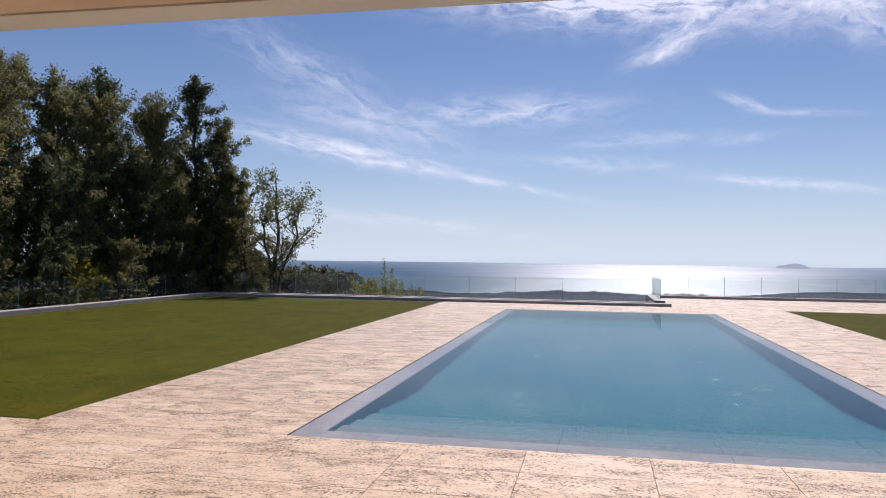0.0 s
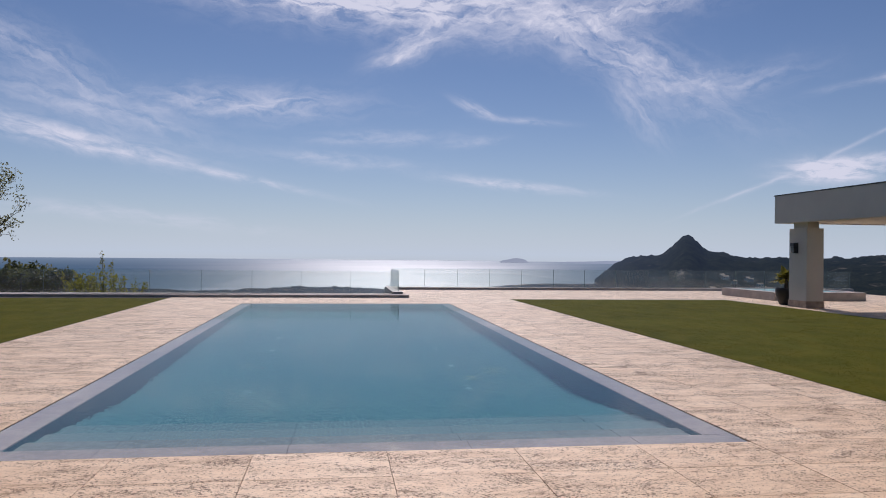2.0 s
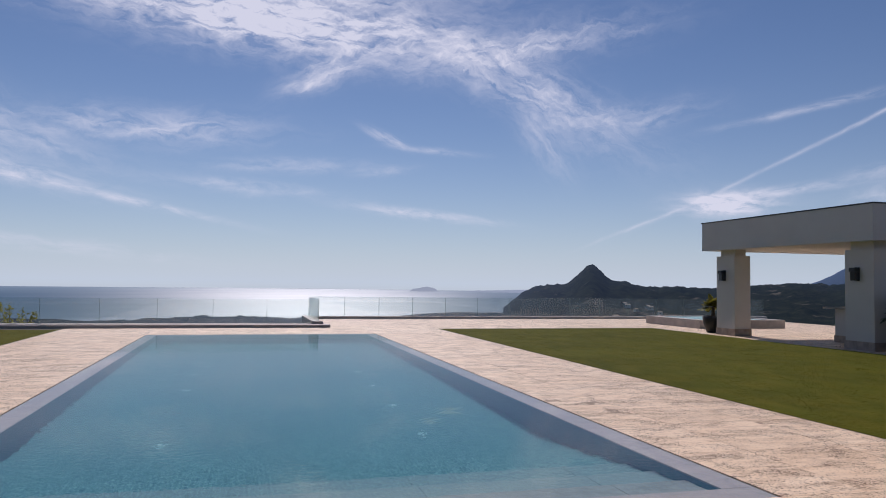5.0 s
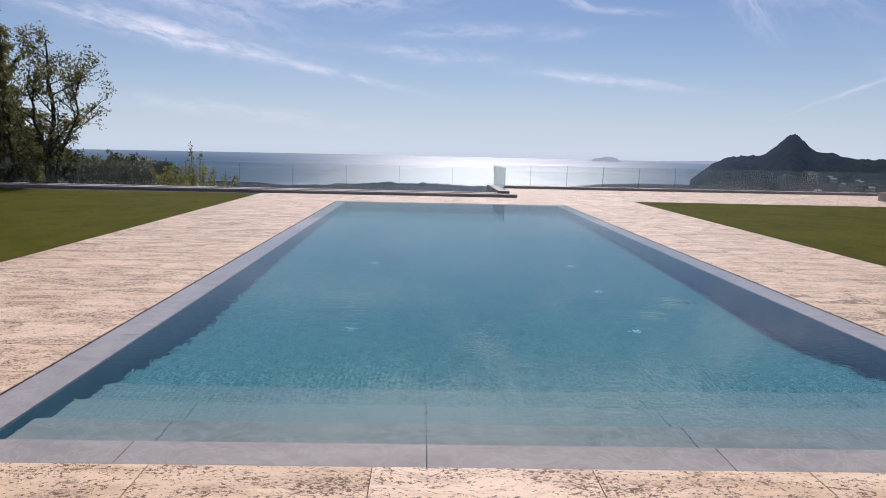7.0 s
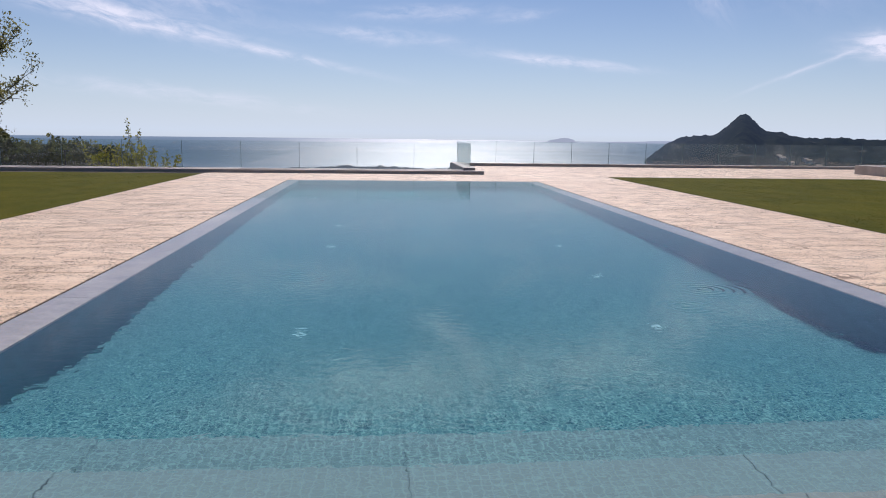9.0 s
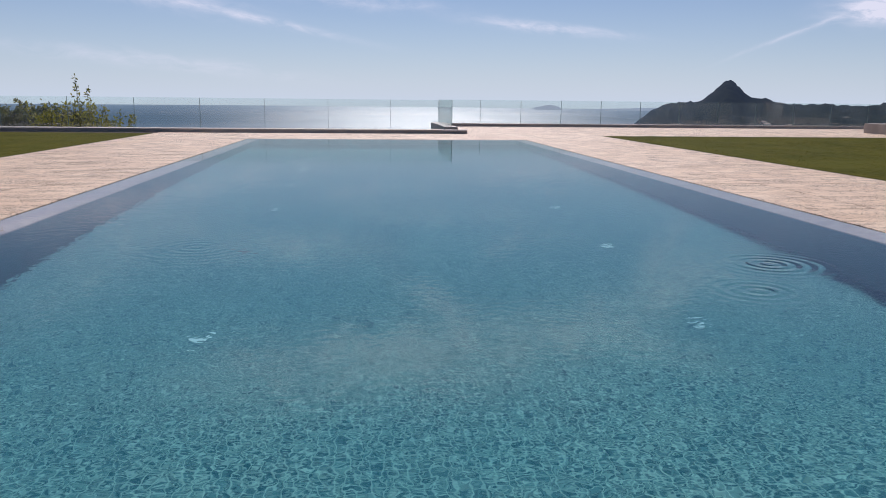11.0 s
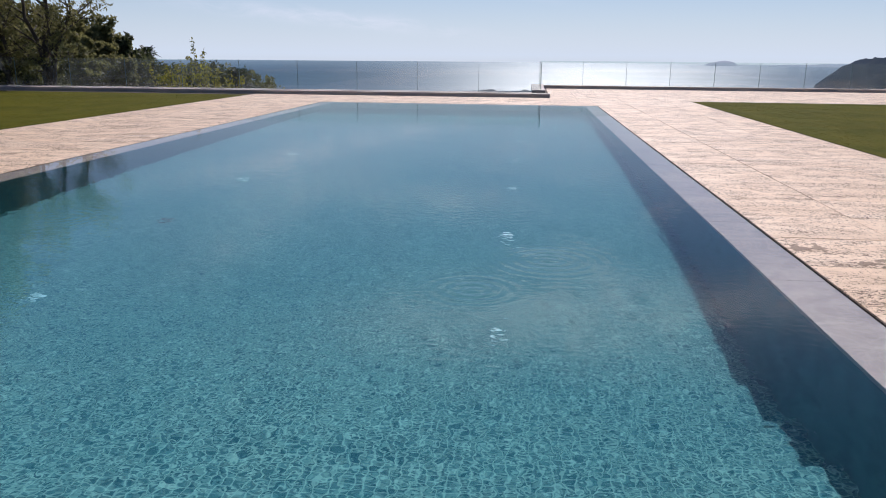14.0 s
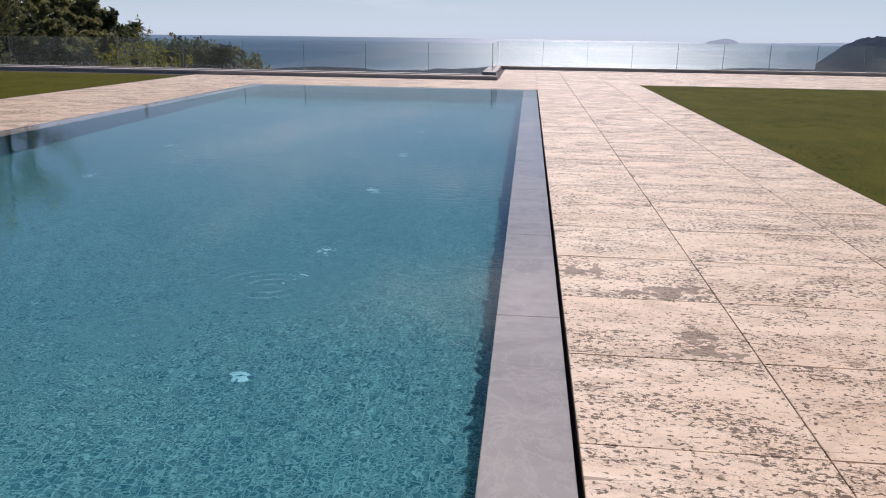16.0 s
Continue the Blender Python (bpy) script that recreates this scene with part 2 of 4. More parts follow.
def water_material(name, tint, swell):
    """Clear water: rippled refraction, tinted by its depth."""
    m, n, b, out = material(name)
    n.t.nodes.remove(b)
    p = where(n)
    small = n.noise(n.scaled(p, (0.8, 1.0, 1)), 15.0, 1.0, 0.45, 0.5)
    tiny = n.noise(p, 24.0, 1.0, 0.5)
    wide = n.noise(p, 1.1, 2.0)
    h = n.math("ADD", n.math("MULTIPLY", small, n.ramp(wide, 0.35, 0.7, 0.35, 1.0)), n.math("MULTIPLY", tiny, 0.22))
    parts_ = n.add("ShaderNodeSeparateXYZ")
    n.link(p, parts_.inputs[0])

    def ring(cx, cy, size, amount):
        dx, dy = n.math("SUBTRACT", parts_.outputs[0], cx), n.math("SUBTRACT", parts_.outputs[1], cy)
        r = n.math("SQRT", n.math("ADD", n.math("MULTIPLY", dx, dx), n.math("MULTIPLY", dy, dy)))
        fall = n.math("EXPONENT", n.math("MULTIPLY", n.math("POWER", n.math("DIVIDE", r, size), 2.0), -1.0))
        return n.math("MULTIPLY", n.math("MULTIPLY", n.math("SINE", n.math("MULTIPLY", r, 84.0)), fall), amount)

    for ring_at in ((1.32, 3.23, 0.16, 1.8), (1.68, 3.79, 0.24, 1.5), (1.3, 7.1, 0.3, 0.3), (-1.45, 4.4, 0.3, 0.3)):
        h = n.math("ADD", h, ring(*ring_at))
    k = n.add("ShaderNodeBump", Strength=0.48 * swell, Distance=0.012)
    n.link(h, k.inputs["Height"])
    k2 = n.add("ShaderNodeBump", Strength=0.10 * swell, Distance=0.012)
    n.link(h, k2.inputs["Height"])
    refr = n.add("ShaderNodeBsdfRefraction", IOR=1.333, Roughness=0.0)
    refr.inputs["Color"].default_value = (*tint, 1)
    gloss = n.add("ShaderNodeBsdfGlossy", Roughness=0.0)
    fres = n.add("ShaderNodeFresnel", IOR=1.333)
    n.link(k.outputs[0], refr.inputs["Normal"])
    n.link(k2.outputs[0], gloss.inputs["Normal"])
    n.link(k2.outputs[0], fres.inputs["Normal"])
    mixer = n.add("ShaderNodeMixShader")
    n.link(fres.outputs[0], mixer.inputs[0])
    n.link(refr.outputs[0], mixer.inputs[1])
    n.link(gloss.outputs[0], mixer.inputs[2])
    n.link(mixer.outputs[0], out.inputs[0])
    return m


def glass_material(name, tint=(0.93, 0.97, 0.96)):
    m, n, b, out = material(name)
    n.t.nodes.remove(b)
    clear = n.add("ShaderNodeBsdfTransparent")
    clear.inputs[0].default_value = (*tint, 1)
    gloss = n.add("ShaderNodeBsdfGlossy", Roughness=0.02)
    facing = n.add("ShaderNodeLayerWeight", Blend=0.5).outputs["Facing"]
    mixer = n.add("ShaderNodeMixShader")
    n.link(n.math("ADD", n.math("MULTIPLY", n.math("POWER", facing, 5.0), 0.8), 0.04), mixer.inputs[0])
    n.link(clear.outputs[0], mixer.inputs[1])
    n.link(gloss.outputs[0], mixer.inputs[2])
    # dried spray and dust, which light up against the sun
    film = n.add("ShaderNodeBsdfTranslucent")
    film.inputs[0].default_value = (0.78, 0.86, 0.86, 1)
    p = where(n)
    dusty = n.add("ShaderNodeMixShader")
    n.link(n.ramp(n.noise(n.scaled(p, (1, 1, 0.6)), 1.6, 5.0, 0.6), 0.3, 0.75, 0.006, 0.022), dusty.inputs[0])
    n.link(mixer.outputs[0], dusty.inputs[1])
    n.link(film.outputs[0], dusty.inputs[2])
    n.link(dusty.outputs[0], out.inputs[0])
    return m


def lawn_material(name, blades=False):
    m, n, b, _ = material(name)
    p = where(n)
    wide = n.noise(p, 0.45, 4.0)
    mid = n.noise(n.scaled(p, (1, 0.5, 1)), 2.5, 4.0)
    grain = n.noise(p, 90.0, 2.0)
    c = n.mix(n.ramp(wide, 0.3, 0.7), (0.070, 0.076, 0.005), (0.105, 0.108, 0.006))
    c = n.mix(n.ramp(mid, 0.4, 0.7, 0.0, 0.6), c, (0.145, 0.122, 0.010))
    c = n.mix(n.ramp(grain, 0.35, 0.65, 0.0, 0.5), c, (0.045, 0.050, 0.004))
    if blades:
        geo = n.add("ShaderNodeNewGeometry")
        c = n.mix(n.ramp(geo.outputs["Random Per Island"], 0, 1, 0.0, 0.3), c, (0.128, 0.124, 0.008))
    n.link(c, b.inputs["Base Color"])
    b.inputs["Roughness"].default_value = 0.85
    b.inputs["Specular IOR Level"].default_value = 0.03
    if not blades:
        relief(n, b, grain, 0.3, 0.004)
    return m


def leaf_material(name, dark, light, gloss=0.5):
    m, n, b, out = material(name)
    geo = n.add("ShaderNodeNewGeometry")
    wide = n.noise(geo.outputs["Position"], 0.7, 3.0)
    f = n.math("ADD", n.math("MULTIPLY", geo.outputs["Random Per Island"], 0.6), n.math("MULTIPLY", wide, 0.4))
    c = n.mix(n.ramp(f, 0.2, 0.85), dark, light)
    n.link(c, b.inputs["Base Color"])
    b.inputs["Roughness"].default_value = gloss
    b.inputs["Specular IOR Level"].default_value = 0.25
    thin = n.add("ShaderNodeBsdfTranslucent")
    n.link(n.mix(0.5, c, light), thin.inputs[0])
    mixer = n.add("ShaderNodeMixShader")
    mixer.inputs[0].default_value = 0.48
    n.link(b.outputs[0], mixer.inputs[1])
    n.link(thin.outputs[0], mixer.inputs[2])
    n.link(mixer.outputs[0], out.inputs[0])
    return m


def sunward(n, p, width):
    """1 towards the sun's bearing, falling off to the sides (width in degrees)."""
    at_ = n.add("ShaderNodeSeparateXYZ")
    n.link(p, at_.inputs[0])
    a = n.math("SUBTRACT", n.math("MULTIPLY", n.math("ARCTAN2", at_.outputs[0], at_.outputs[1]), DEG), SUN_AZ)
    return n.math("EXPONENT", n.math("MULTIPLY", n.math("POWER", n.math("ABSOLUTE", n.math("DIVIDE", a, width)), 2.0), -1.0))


def terrain_material(name, least, most, haze_colour):
    """Scrub and pine woods with pale earth and clearings; a glow mixed in by distance imitates haze."""
    m, n, b, out = material(name)
    p = where(n)
    woods = n.noise(p, 0.035, 6.0, 0.65)
    clumps = n.noise(p, 0.16, 4.0, 0.65)
    c = n.mix(n.ramp(woods, 0.35, 0.65), (0.010, 0.015, 0.010), (0.030, 0.035, 0.020))
    c = n.mix(n.ramp(clumps, 0.45, 0.65, 0.0, 0.7), c, (0.010, 0.016, 0.010))
    c = n.mix(n.ramp(n.noise(p, 0.02, 5.0, 0.7), 0.60, 0.68, 0.0, 0.7), c, (0.15, 0.13, 0.10))
    n.link(c, b.inputs["Base Color"])
    b.inputs["Roughness"].default_value = 1.0
    b.inputs["Specular IOR Level"].default_value = 0.0
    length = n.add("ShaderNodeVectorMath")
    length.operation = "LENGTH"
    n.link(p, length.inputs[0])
    # emission blended over the slopes paints aerial haze onto them
    haze_glow = n.add("ShaderNodeEmission", Strength=1.0)
    n.link(n.mix(sunward(n, p, 18.0), haze_colour, tuple(0.55 * k + 0.17 for k in haze_colour)), haze_glow.inputs[0])
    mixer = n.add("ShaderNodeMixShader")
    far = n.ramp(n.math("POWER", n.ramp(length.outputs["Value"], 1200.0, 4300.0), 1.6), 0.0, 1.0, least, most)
    # more of that glow near the sun's bearing, as painted-in glare
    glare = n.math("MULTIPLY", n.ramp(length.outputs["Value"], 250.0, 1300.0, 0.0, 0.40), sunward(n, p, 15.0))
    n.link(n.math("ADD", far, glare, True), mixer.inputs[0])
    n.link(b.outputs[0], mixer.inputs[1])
    n.link(haze_glow.outputs[0], mixer.inputs[2])
    n.link(mixer.outputs[0], out.inputs[0])
    relief(n, b, clumps, 1.0, 4.0)
    return m


def sea_material():
    """Wind-ruffled sea: dark blue body under a rough mirror, paled far out by emissive haze."""
    m, n, b, out = material("sea")
    p = where(n)
    b.inputs["Base Color"].default_value = (0.048, 0.112, 0.170, 1)
    b.inputs["Roughness"].default_value = 1.0
    b.inputs["Specular IOR Level"].default_value = 0.0
    streaks = n.noise(n.scaled(p, (0.0008, 0.005, 1)), 1.0, 5.0, 0.6)
    gloss = n.add("ShaderNodeBsdfGlossy")
    gloss.distribution = "BECKMANN"
    n.link(n.ramp(streaks, 0.3, 0.7, 0.45, 0.465), gloss.inputs["Roughness"])
    mixer = n.add("ShaderNodeMixShader")
    n.link(n.ramp(streaks, 0.3, 0.7, 0.21, 0.29), mixer.inputs[0])
    n.link(b.outputs[0], mixer.inputs[1])
    n.link(gloss.outputs[0], mixer.inputs[2])
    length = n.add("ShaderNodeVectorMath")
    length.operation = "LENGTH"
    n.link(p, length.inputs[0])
    # pale emission grows towards the horizon to imitate haze over the water
    haze_glow = n.add("ShaderNodeEmission", Strength=1.0)
    haze_glow.inputs[0].default_value = (0.46, 0.56, 0.66, 1)
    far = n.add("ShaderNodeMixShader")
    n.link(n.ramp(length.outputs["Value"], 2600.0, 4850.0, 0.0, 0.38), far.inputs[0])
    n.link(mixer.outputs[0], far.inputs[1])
    n.link(haze_glow.outputs[0], far.inputs[2])
    n.link(far.outputs[0], out.inputs[0])
    return m


TRAVERTINE = travertine_material()
BEDDING = plain("mortar_bed", (0.10, 0.075, 0.055), 0.9, 0.2, 4.0)
COPING = stone_material("grey_coping_stone", (0.335, 0.32, 0.305), (0.41, 0.39, 0.37), 0.6, 0.1)
STEP_STONE = stone_material("grey_step_stone", (0.29, 0.275, 0.265), (0.36, 0.345, 0.335), 0.6, 0.0)
BASIN = stone_material("grey_basin_stone", (0.065, 0.19, 0.215), (0.08, 0.20, 0.22), 0.6, 0.0)
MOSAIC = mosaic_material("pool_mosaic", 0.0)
MOSAIC_MID_DEPTH = mosaic_material("mid_depth_mosaic", 0.40)
MOSAIC_SHALLOW = mosaic_material("shallow_mosaic", 0.72)
WATER = water_material("pool_water", (0.72, 0.93, 0.96), 1.0)
WATER_FILM = water_material("water_film", (0.97, 0.98, 0.99), 0.15)
GLASS = glass_material("clear_glass")
GLASS_EDGE = plain("glass_edge", (0.18, 0.27, 0.26), 0.2, 0.1, bump=0.0)
LAWN = lawn_material("turf")
BLADES = lawn_material("grass_blades", True)
RENDER_WHITE = plain("white_render", (0.66, 0.635, 0.58), 0.75, 0.03, 1.2, 160.0, 0.15)
SOFFIT_PAINT = plain("cream_soffit_paint", (0.62, 0.48, 0.35), 0.8, 0.03, 1.0, 120.0, 0.1)
KERB_STONE = plain("kerb_stone", (0.46, 0.41, 0.37), 0.7, 0.12, 2.5, 70.0, 0.3)
PLINTH_STONE = plain("plinth_travertine", (0.46, 0.36, 0.28), 0.7, 0.2, 6.0, 60.0, 0.3)
WORKTOP = plain("granite_worktop", (0.12, 0.10, 0.09), 0.25, 0.2, 20.0, 90.0, 0.05)
STEEL = plain("brushed_steel", (0.60, 0.60, 0.60), 0.3, 0.05, 8.0, 150.0, 0.05, 1.0)
DARK_STEEL = plain("grill_steel", (0.42, 0.41, 0.40), 0.35, 0.1, 8.0, 120.0, 0.05, 1.0)
BLACK_METAL = plain("black_metal", (0.02, 0.02, 0.022), 0.45, 0.1, 8.0, 90.0, 0.05)
LAMP_GLASS = plain("smoked_lamp_glass", (0.05, 0.05, 0.05), 0.15, 0.1, 8.0, bump=0.0)
POT = plain("dark_glazed_pot", (0.014, 0.012, 0.012), 0.5, 0.2, 5.0, 40.0, 0.1)
SOIL = plain("soil", (0.06, 0.045, 0.03), 0.95, 0.2, 12.0, 60.0, 0.6, depth=0.01)
BARK = plain("bark", (0.085, 0.07, 0.055), 0.95, 0.25, 4.0, 25.0, 0.8, depth=0.01)
OAK_LEAF = leaf_material("oak_leaves", (0.065, 0.072, 0.025), (0.29, 0.275, 0.105))
DARK_LEAF = leaf_material("dark_leaves", (0.034, 0.044, 0.020), (0.12, 0.135, 0.055))
SHOOT_LEAF = leaf_material("yellow_green_leaves", (0.10, 0.12, 0.015), (0.34, 0.30, 0.03))
CYCAD_LEAF = leaf_material("cycad_leaves", (0.012, 0.03, 0.012), (0.03, 0.06, 0.025), 0.35)
PALM_LEAF = leaf_material("palm_leaves", (0.02, 0.035, 0.015), (0.05, 0.075, 0.03))
WHITE_PLASTIC = plain("white_fitting", (0.30, 0.52, 0.57), 0.3, 0.03, 10.0, bump=0.0)
DARK_FITTING = plain("dark_fitting", (0.03, 0.05, 0.06), 0.4, 0.1, 10.0, bump=0.0)
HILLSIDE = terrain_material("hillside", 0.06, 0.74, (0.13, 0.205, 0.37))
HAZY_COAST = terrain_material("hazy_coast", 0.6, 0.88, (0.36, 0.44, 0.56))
SEA = sea_material()


# ---- mesh helpers ----
def finish(name, bm, mats, smooth=False):
    me = bpy.data.meshes.new(name)
    bm.to_mesh(me)
    bm.free()
    for m in mats if isinstance(mats, (list, tuple)) else (mats,):
        me.materials.append(m)
    if smooth:
        me.polygons.foreach_set("use_smooth", [True] * len(me.polygons))
    return me


def thing(name, bm, mats, label="", category="", group="", kind="", smooth=False):
    return tagged(new(name, finish(name, bm, mats, smooth)), label, category, group, kind)


def empty(name, x, y, z, label, category, group="", kind=""):
    ob = new(name)
    ob.location = (x, y, z)
    ob.empty_display_size = 0.1
    return tagged(ob, label, category, group, kind)


def part(name, bm, mats, parent, label="", smooth=False):
    ob = new(name, finish(name, bm, mats, smooth))
    ob.parent = parent
    base = parent.matrix_world.translation if parent.parent is None else Vector((0, 0, 0))
    if parent.parent is None:
        base = Vector(parent.location)
    else:
        base = Vector(parent.location) + Vector(parent.parent.location)
    ob.matrix_parent_inverse = Matrix.Translation(-base)
    return tagged(ob, label)


def box(bm, x0, x1, y0, y1, z0, z1, bevel=0.0):
    b = bmesh.new() if bevel else bm
    vs = [b.verts.new(p) for p in ((x0, y0, z0), (x1, y0, z0), (x1, y1, z0), (x0, y1, z0), (x0, y0, z1), (x1, y0, z1), (x1, y1, z1), (x0, y1, z1))]
    for f in ((0, 3, 2, 1), (4, 5, 6, 7), (0, 1, 5, 4), (1, 2, 6, 5), (2, 3, 7, 6), (3, 0, 4, 7)):
        b.faces.new([vs[k] for k in f])
    if bevel:
        bmesh.ops.bevel(b, geom=b.edges[:], offset=bevel, segments=2, affect="EDGES", profile=0.6)
        tmp = bpy.data.meshes.new("tmp")
        b.to_mesh(tmp)
        b.free()
        bm.from_mesh(tmp)
        bpy.data.meshes.remove(tmp)
    return bm


def boxed(x0, x1, y0, y1, z0, z1, bevel=0.0):
    return box(bmesh.new(), x0, x1, y0, y1, z0, z1, bevel)


def lathe(bm, cx, cy, profile, n=32):
    """A turned shape from (radius, height) pairs."""
    rings = []
    for r, z in profile:
        rings.append([bm.verts.new((cx + r * math.cos(k * math.tau / n), cy + r * math.sin(k * math.tau / n), z)) for k in range(n)])
    for a, b in zip(rings, rings[1:]):
        for k in range(n):
            bm.faces.new((a[k], a[(k + 1) % n], b[(k + 1) % n], b[k]))
    bm.faces.new(rings[-1])
    bm.faces.new(rings[0][::-1])
    return bm


def tube(bm, points, radii, n=6):
    """A tapered round tube along points."""
    rings = []
    for k, p in enumerate(points):
        d = (points[min(k + 1, len(points) - 1)] - points[max(k - 1, 0)]).normalized()
        side = d.cross(Vector((0.31, 0.17, 0.93))).normalized()
        up = d.cross(side)
        rings.append([bm.verts.new(p + (side * math.cos(j * math.tau / n) + up * math.sin(j * math.tau / n)) * radii[k]) for j in range(n)])
    for a, b in zip(rings, rings[1:]):
        for j in range(n):
            bm.faces.new((a[j], a[(j + 1) % n], b[(j + 1) % n], b[j]))
    bm.faces.new(rings[-1])
    return bm


def quads(name, corners, mats):
    """A mesh of loose quads from an (n, 4, 3) array."""
    me = bpy.data.meshes.new(name)
    n = len(corners)
    me.vertices.add(n * 4)
    me.vertices.foreach_set("co", corners.reshape(-1).astype(np.float32))
    me.loops.add(n * 4)
    me.loops.foreach_set("vertex_index", np.arange(n * 4, dtype=np.int32))
    me.polygons.add(n)
    me.polygons.foreach_set("loop_start", np.arange(0, n * 4, 4, dtype=np.int32))
    me.update(calc_edges=True)
    me.materials.append(mats)
    return me


def leaf_quads(rng, centres, size, spread=0.0):
    """One pointed leaf at each centre, turned at random."""
    n = len(centres)
    d = rng.normal(size=(n, 3))
    d /= np.linalg.norm(d, axis=1)[:, None]
    e = np.cross(d, rng.normal(size=(n, 3)))
    e /= np.linalg.norm(e, axis=1)[:, None]
    s_ = (size * rng.uniform(0.6, 1.3, n))[:, None]
    c = centres + rng.normal(size=(n, 3)) * spread
    return np.stack([c - d * s_, c + e * s_ * 0.45, c + d * s_, c - e * s_ * 0.45], axis=1)


# ---- ground, sea, distance ----
SEA_Z, SEA_FAR = -64.0, -44.0


def bell(v, centre, width):
    return math.exp(-((v - centre) / width) ** 2)


def ease(v, a, b):
    k = min(1, max(0, (v - a) / (b - a)))
    return k * k * (3 - 2 * k)


def ground_height(x, y):
    """Height of the land: it falls from the terrace to the coast; ridges stand to the east."""
    r = math.hypot(x, y)
    a = math.degrees(math.atan2(x, y))
    edge = max(0.0, -15.3 - x, x - 23.0, y - 25.5, -16.0 - y)
    west = ease(-x, 14.5, 16.0) * ease(26 - y, 0, 6)
    h = -2.2 + 1.7 * west - 0.16 * edge * (1 - ease(edge, 150, 700)) - 61 * ease(edge, 60, 700) + 9 * bell(a, -27, 10) * bell(r, 120, 70)
    h = max(h, SEA_Z + 3)
    bumps = noise.fractal(Vector((x * 0.004, y * 0.004, 3.1)), 1.0, 2.0, 4)
    if r > 300:
        h += 3.5 * bumps * ease(r, 300, 900)
        h = max(h, SEA_Z + 1.5)
    shore = 1330 + 160 * noise.noise(Vector((a * 0.12, 1.7, 0))) + 30 * max(0, a - 5)
    h -= 30 * ease(r, shore - 60, shore + 120)
    low_hills = 0.5 + 0.45 * noise.noise(Vector((a * 0.45, 5.3, 0))) + 0.35 * noise.noise(Vector((a * 1.7, 8.3, 0))) + 0.25 * bumps
    woods = noise.noise(Vector((x * 0.06, y * 0.02, 4.4))) + 0.7 * noise.noise(Vector((x * 0.15, y * 0.03, 1.2)))
    h += (10 * low_hills + 4.5 * woods) * ease(a, -16, -4) * bell(r, 1130, 150)
    h += (6 * low_hills + 3.0 * woods) * ease(a, -14, 2) * bell(r, 860, 90)
    # eastern hills, as heights above the eye line in degrees
    lift = -4.2 + 4.35 * ease(a, 15.5, 22.6) + 1.5 * bell(a, 26.0, 1.15) + 0.25 * bell(a, 28.3, 1.0) + 0.35 * bell(a, 41, 3.5) + 0.45 * bell(a, 44.8, 1.6) + 1.5 * bell(a, 53.4, 3.2) - 1.6 * ease(a, 60, 95)
    rough = noise.fractal(Vector((x * 0.012, y * 0.012, 0.4)), 0.9, 2.1, 5)
    crest = 1.5 + 1900 * math.tan(radians(lift)) + 5.0 * rough + 4.0 * noise.noise(Vector((x * 0.05, y * 0.05, 0.9))) + 4.0 * noise.noise(Vector((x * 0.13, y * 0.13, 2.9)))
    near = SEA_Z - 8 + (crest - SEA_Z) * math.exp(-((r - 1900) / (620 if r < 1900 else 300)) ** 2) + 7 * rough * ease(r, 900, 1500) * (1 - ease(r, 1750, 1900))
    if a > 15:
        h = max(h, near)
    far = -0.9 + 3.4 * ease(a, 37.5, 46) + 0.3 * ease(a, 46, 51) + 0.35 * bell(a, 54.4, 2.0) + 0.06 * math.sin(a * 1.9) - 2.5 * ease(a, 75, 110)
    tall = 1.5 + 3900 * math.tan(radians(far)) + 9 * rough
    if a > 36:
        h = max(h, SEA_Z - 8 + (tall - SEA_Z) * math.exp(-((r - 3900) / 700) ** 2))
    mid = -0.6 + 1.9 * bell(a, 50.3, 3.0) + 0.9 * ease(a, 54, 60)
    if a > 38:
        h = max(h, SEA_Z - 8 + (1.5 + 2900 * math.tan(radians(mid)) + 8 * rough - SEA_Z) * math.exp(-((r - 2900) / 350) ** 2))
    return h


def build_ground():
    rings = [0, 9, 14, 16.5, 19, 22, 25, 28, 32, 38, 46, 60, 80, 110, 150, 210, 300]
    r = 300
    while r < 2300:
        r += 38
        rings.append(r)
    while r < 4500:
        r += 110
        rings.append(r)
    turns = [-180 + 3 * k for k in range(40)] + [-60 + 0.5 * k for k in range(88)] + [-16 + 0.16 * k for k in range(500)]
    a = turns[-1] + 1.0
    while a < 180:
        turns.append(a)
        a += 3.0
    bm = bmesh.new()
    grid = []
    for q in rings[1:]:
        row = []
        for t_ in turns:
            x, y = q * math.sin(radians(t_)), q * math.cos(radians(t_))
            row.append(bm.verts.new((x, y, ground_height(x, y))))
        grid.append(row)
    centre = bm.verts.new((0, 0, -2.2))
    m = len(turns)
    for k in range(m):
        bm.faces.new((centre, grid[0][(k + 1) % m], grid[0][k]))
    for p, q in zip(grid, grid[1:]):
        for k in range(m):
            bm.faces.new((p[k], p[(k + 1) % m], q[(k + 1) % m], q[k]))
    bmesh.ops.recalc_face_normals(bm, faces=bm.faces[:])
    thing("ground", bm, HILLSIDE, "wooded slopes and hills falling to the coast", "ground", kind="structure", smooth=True)


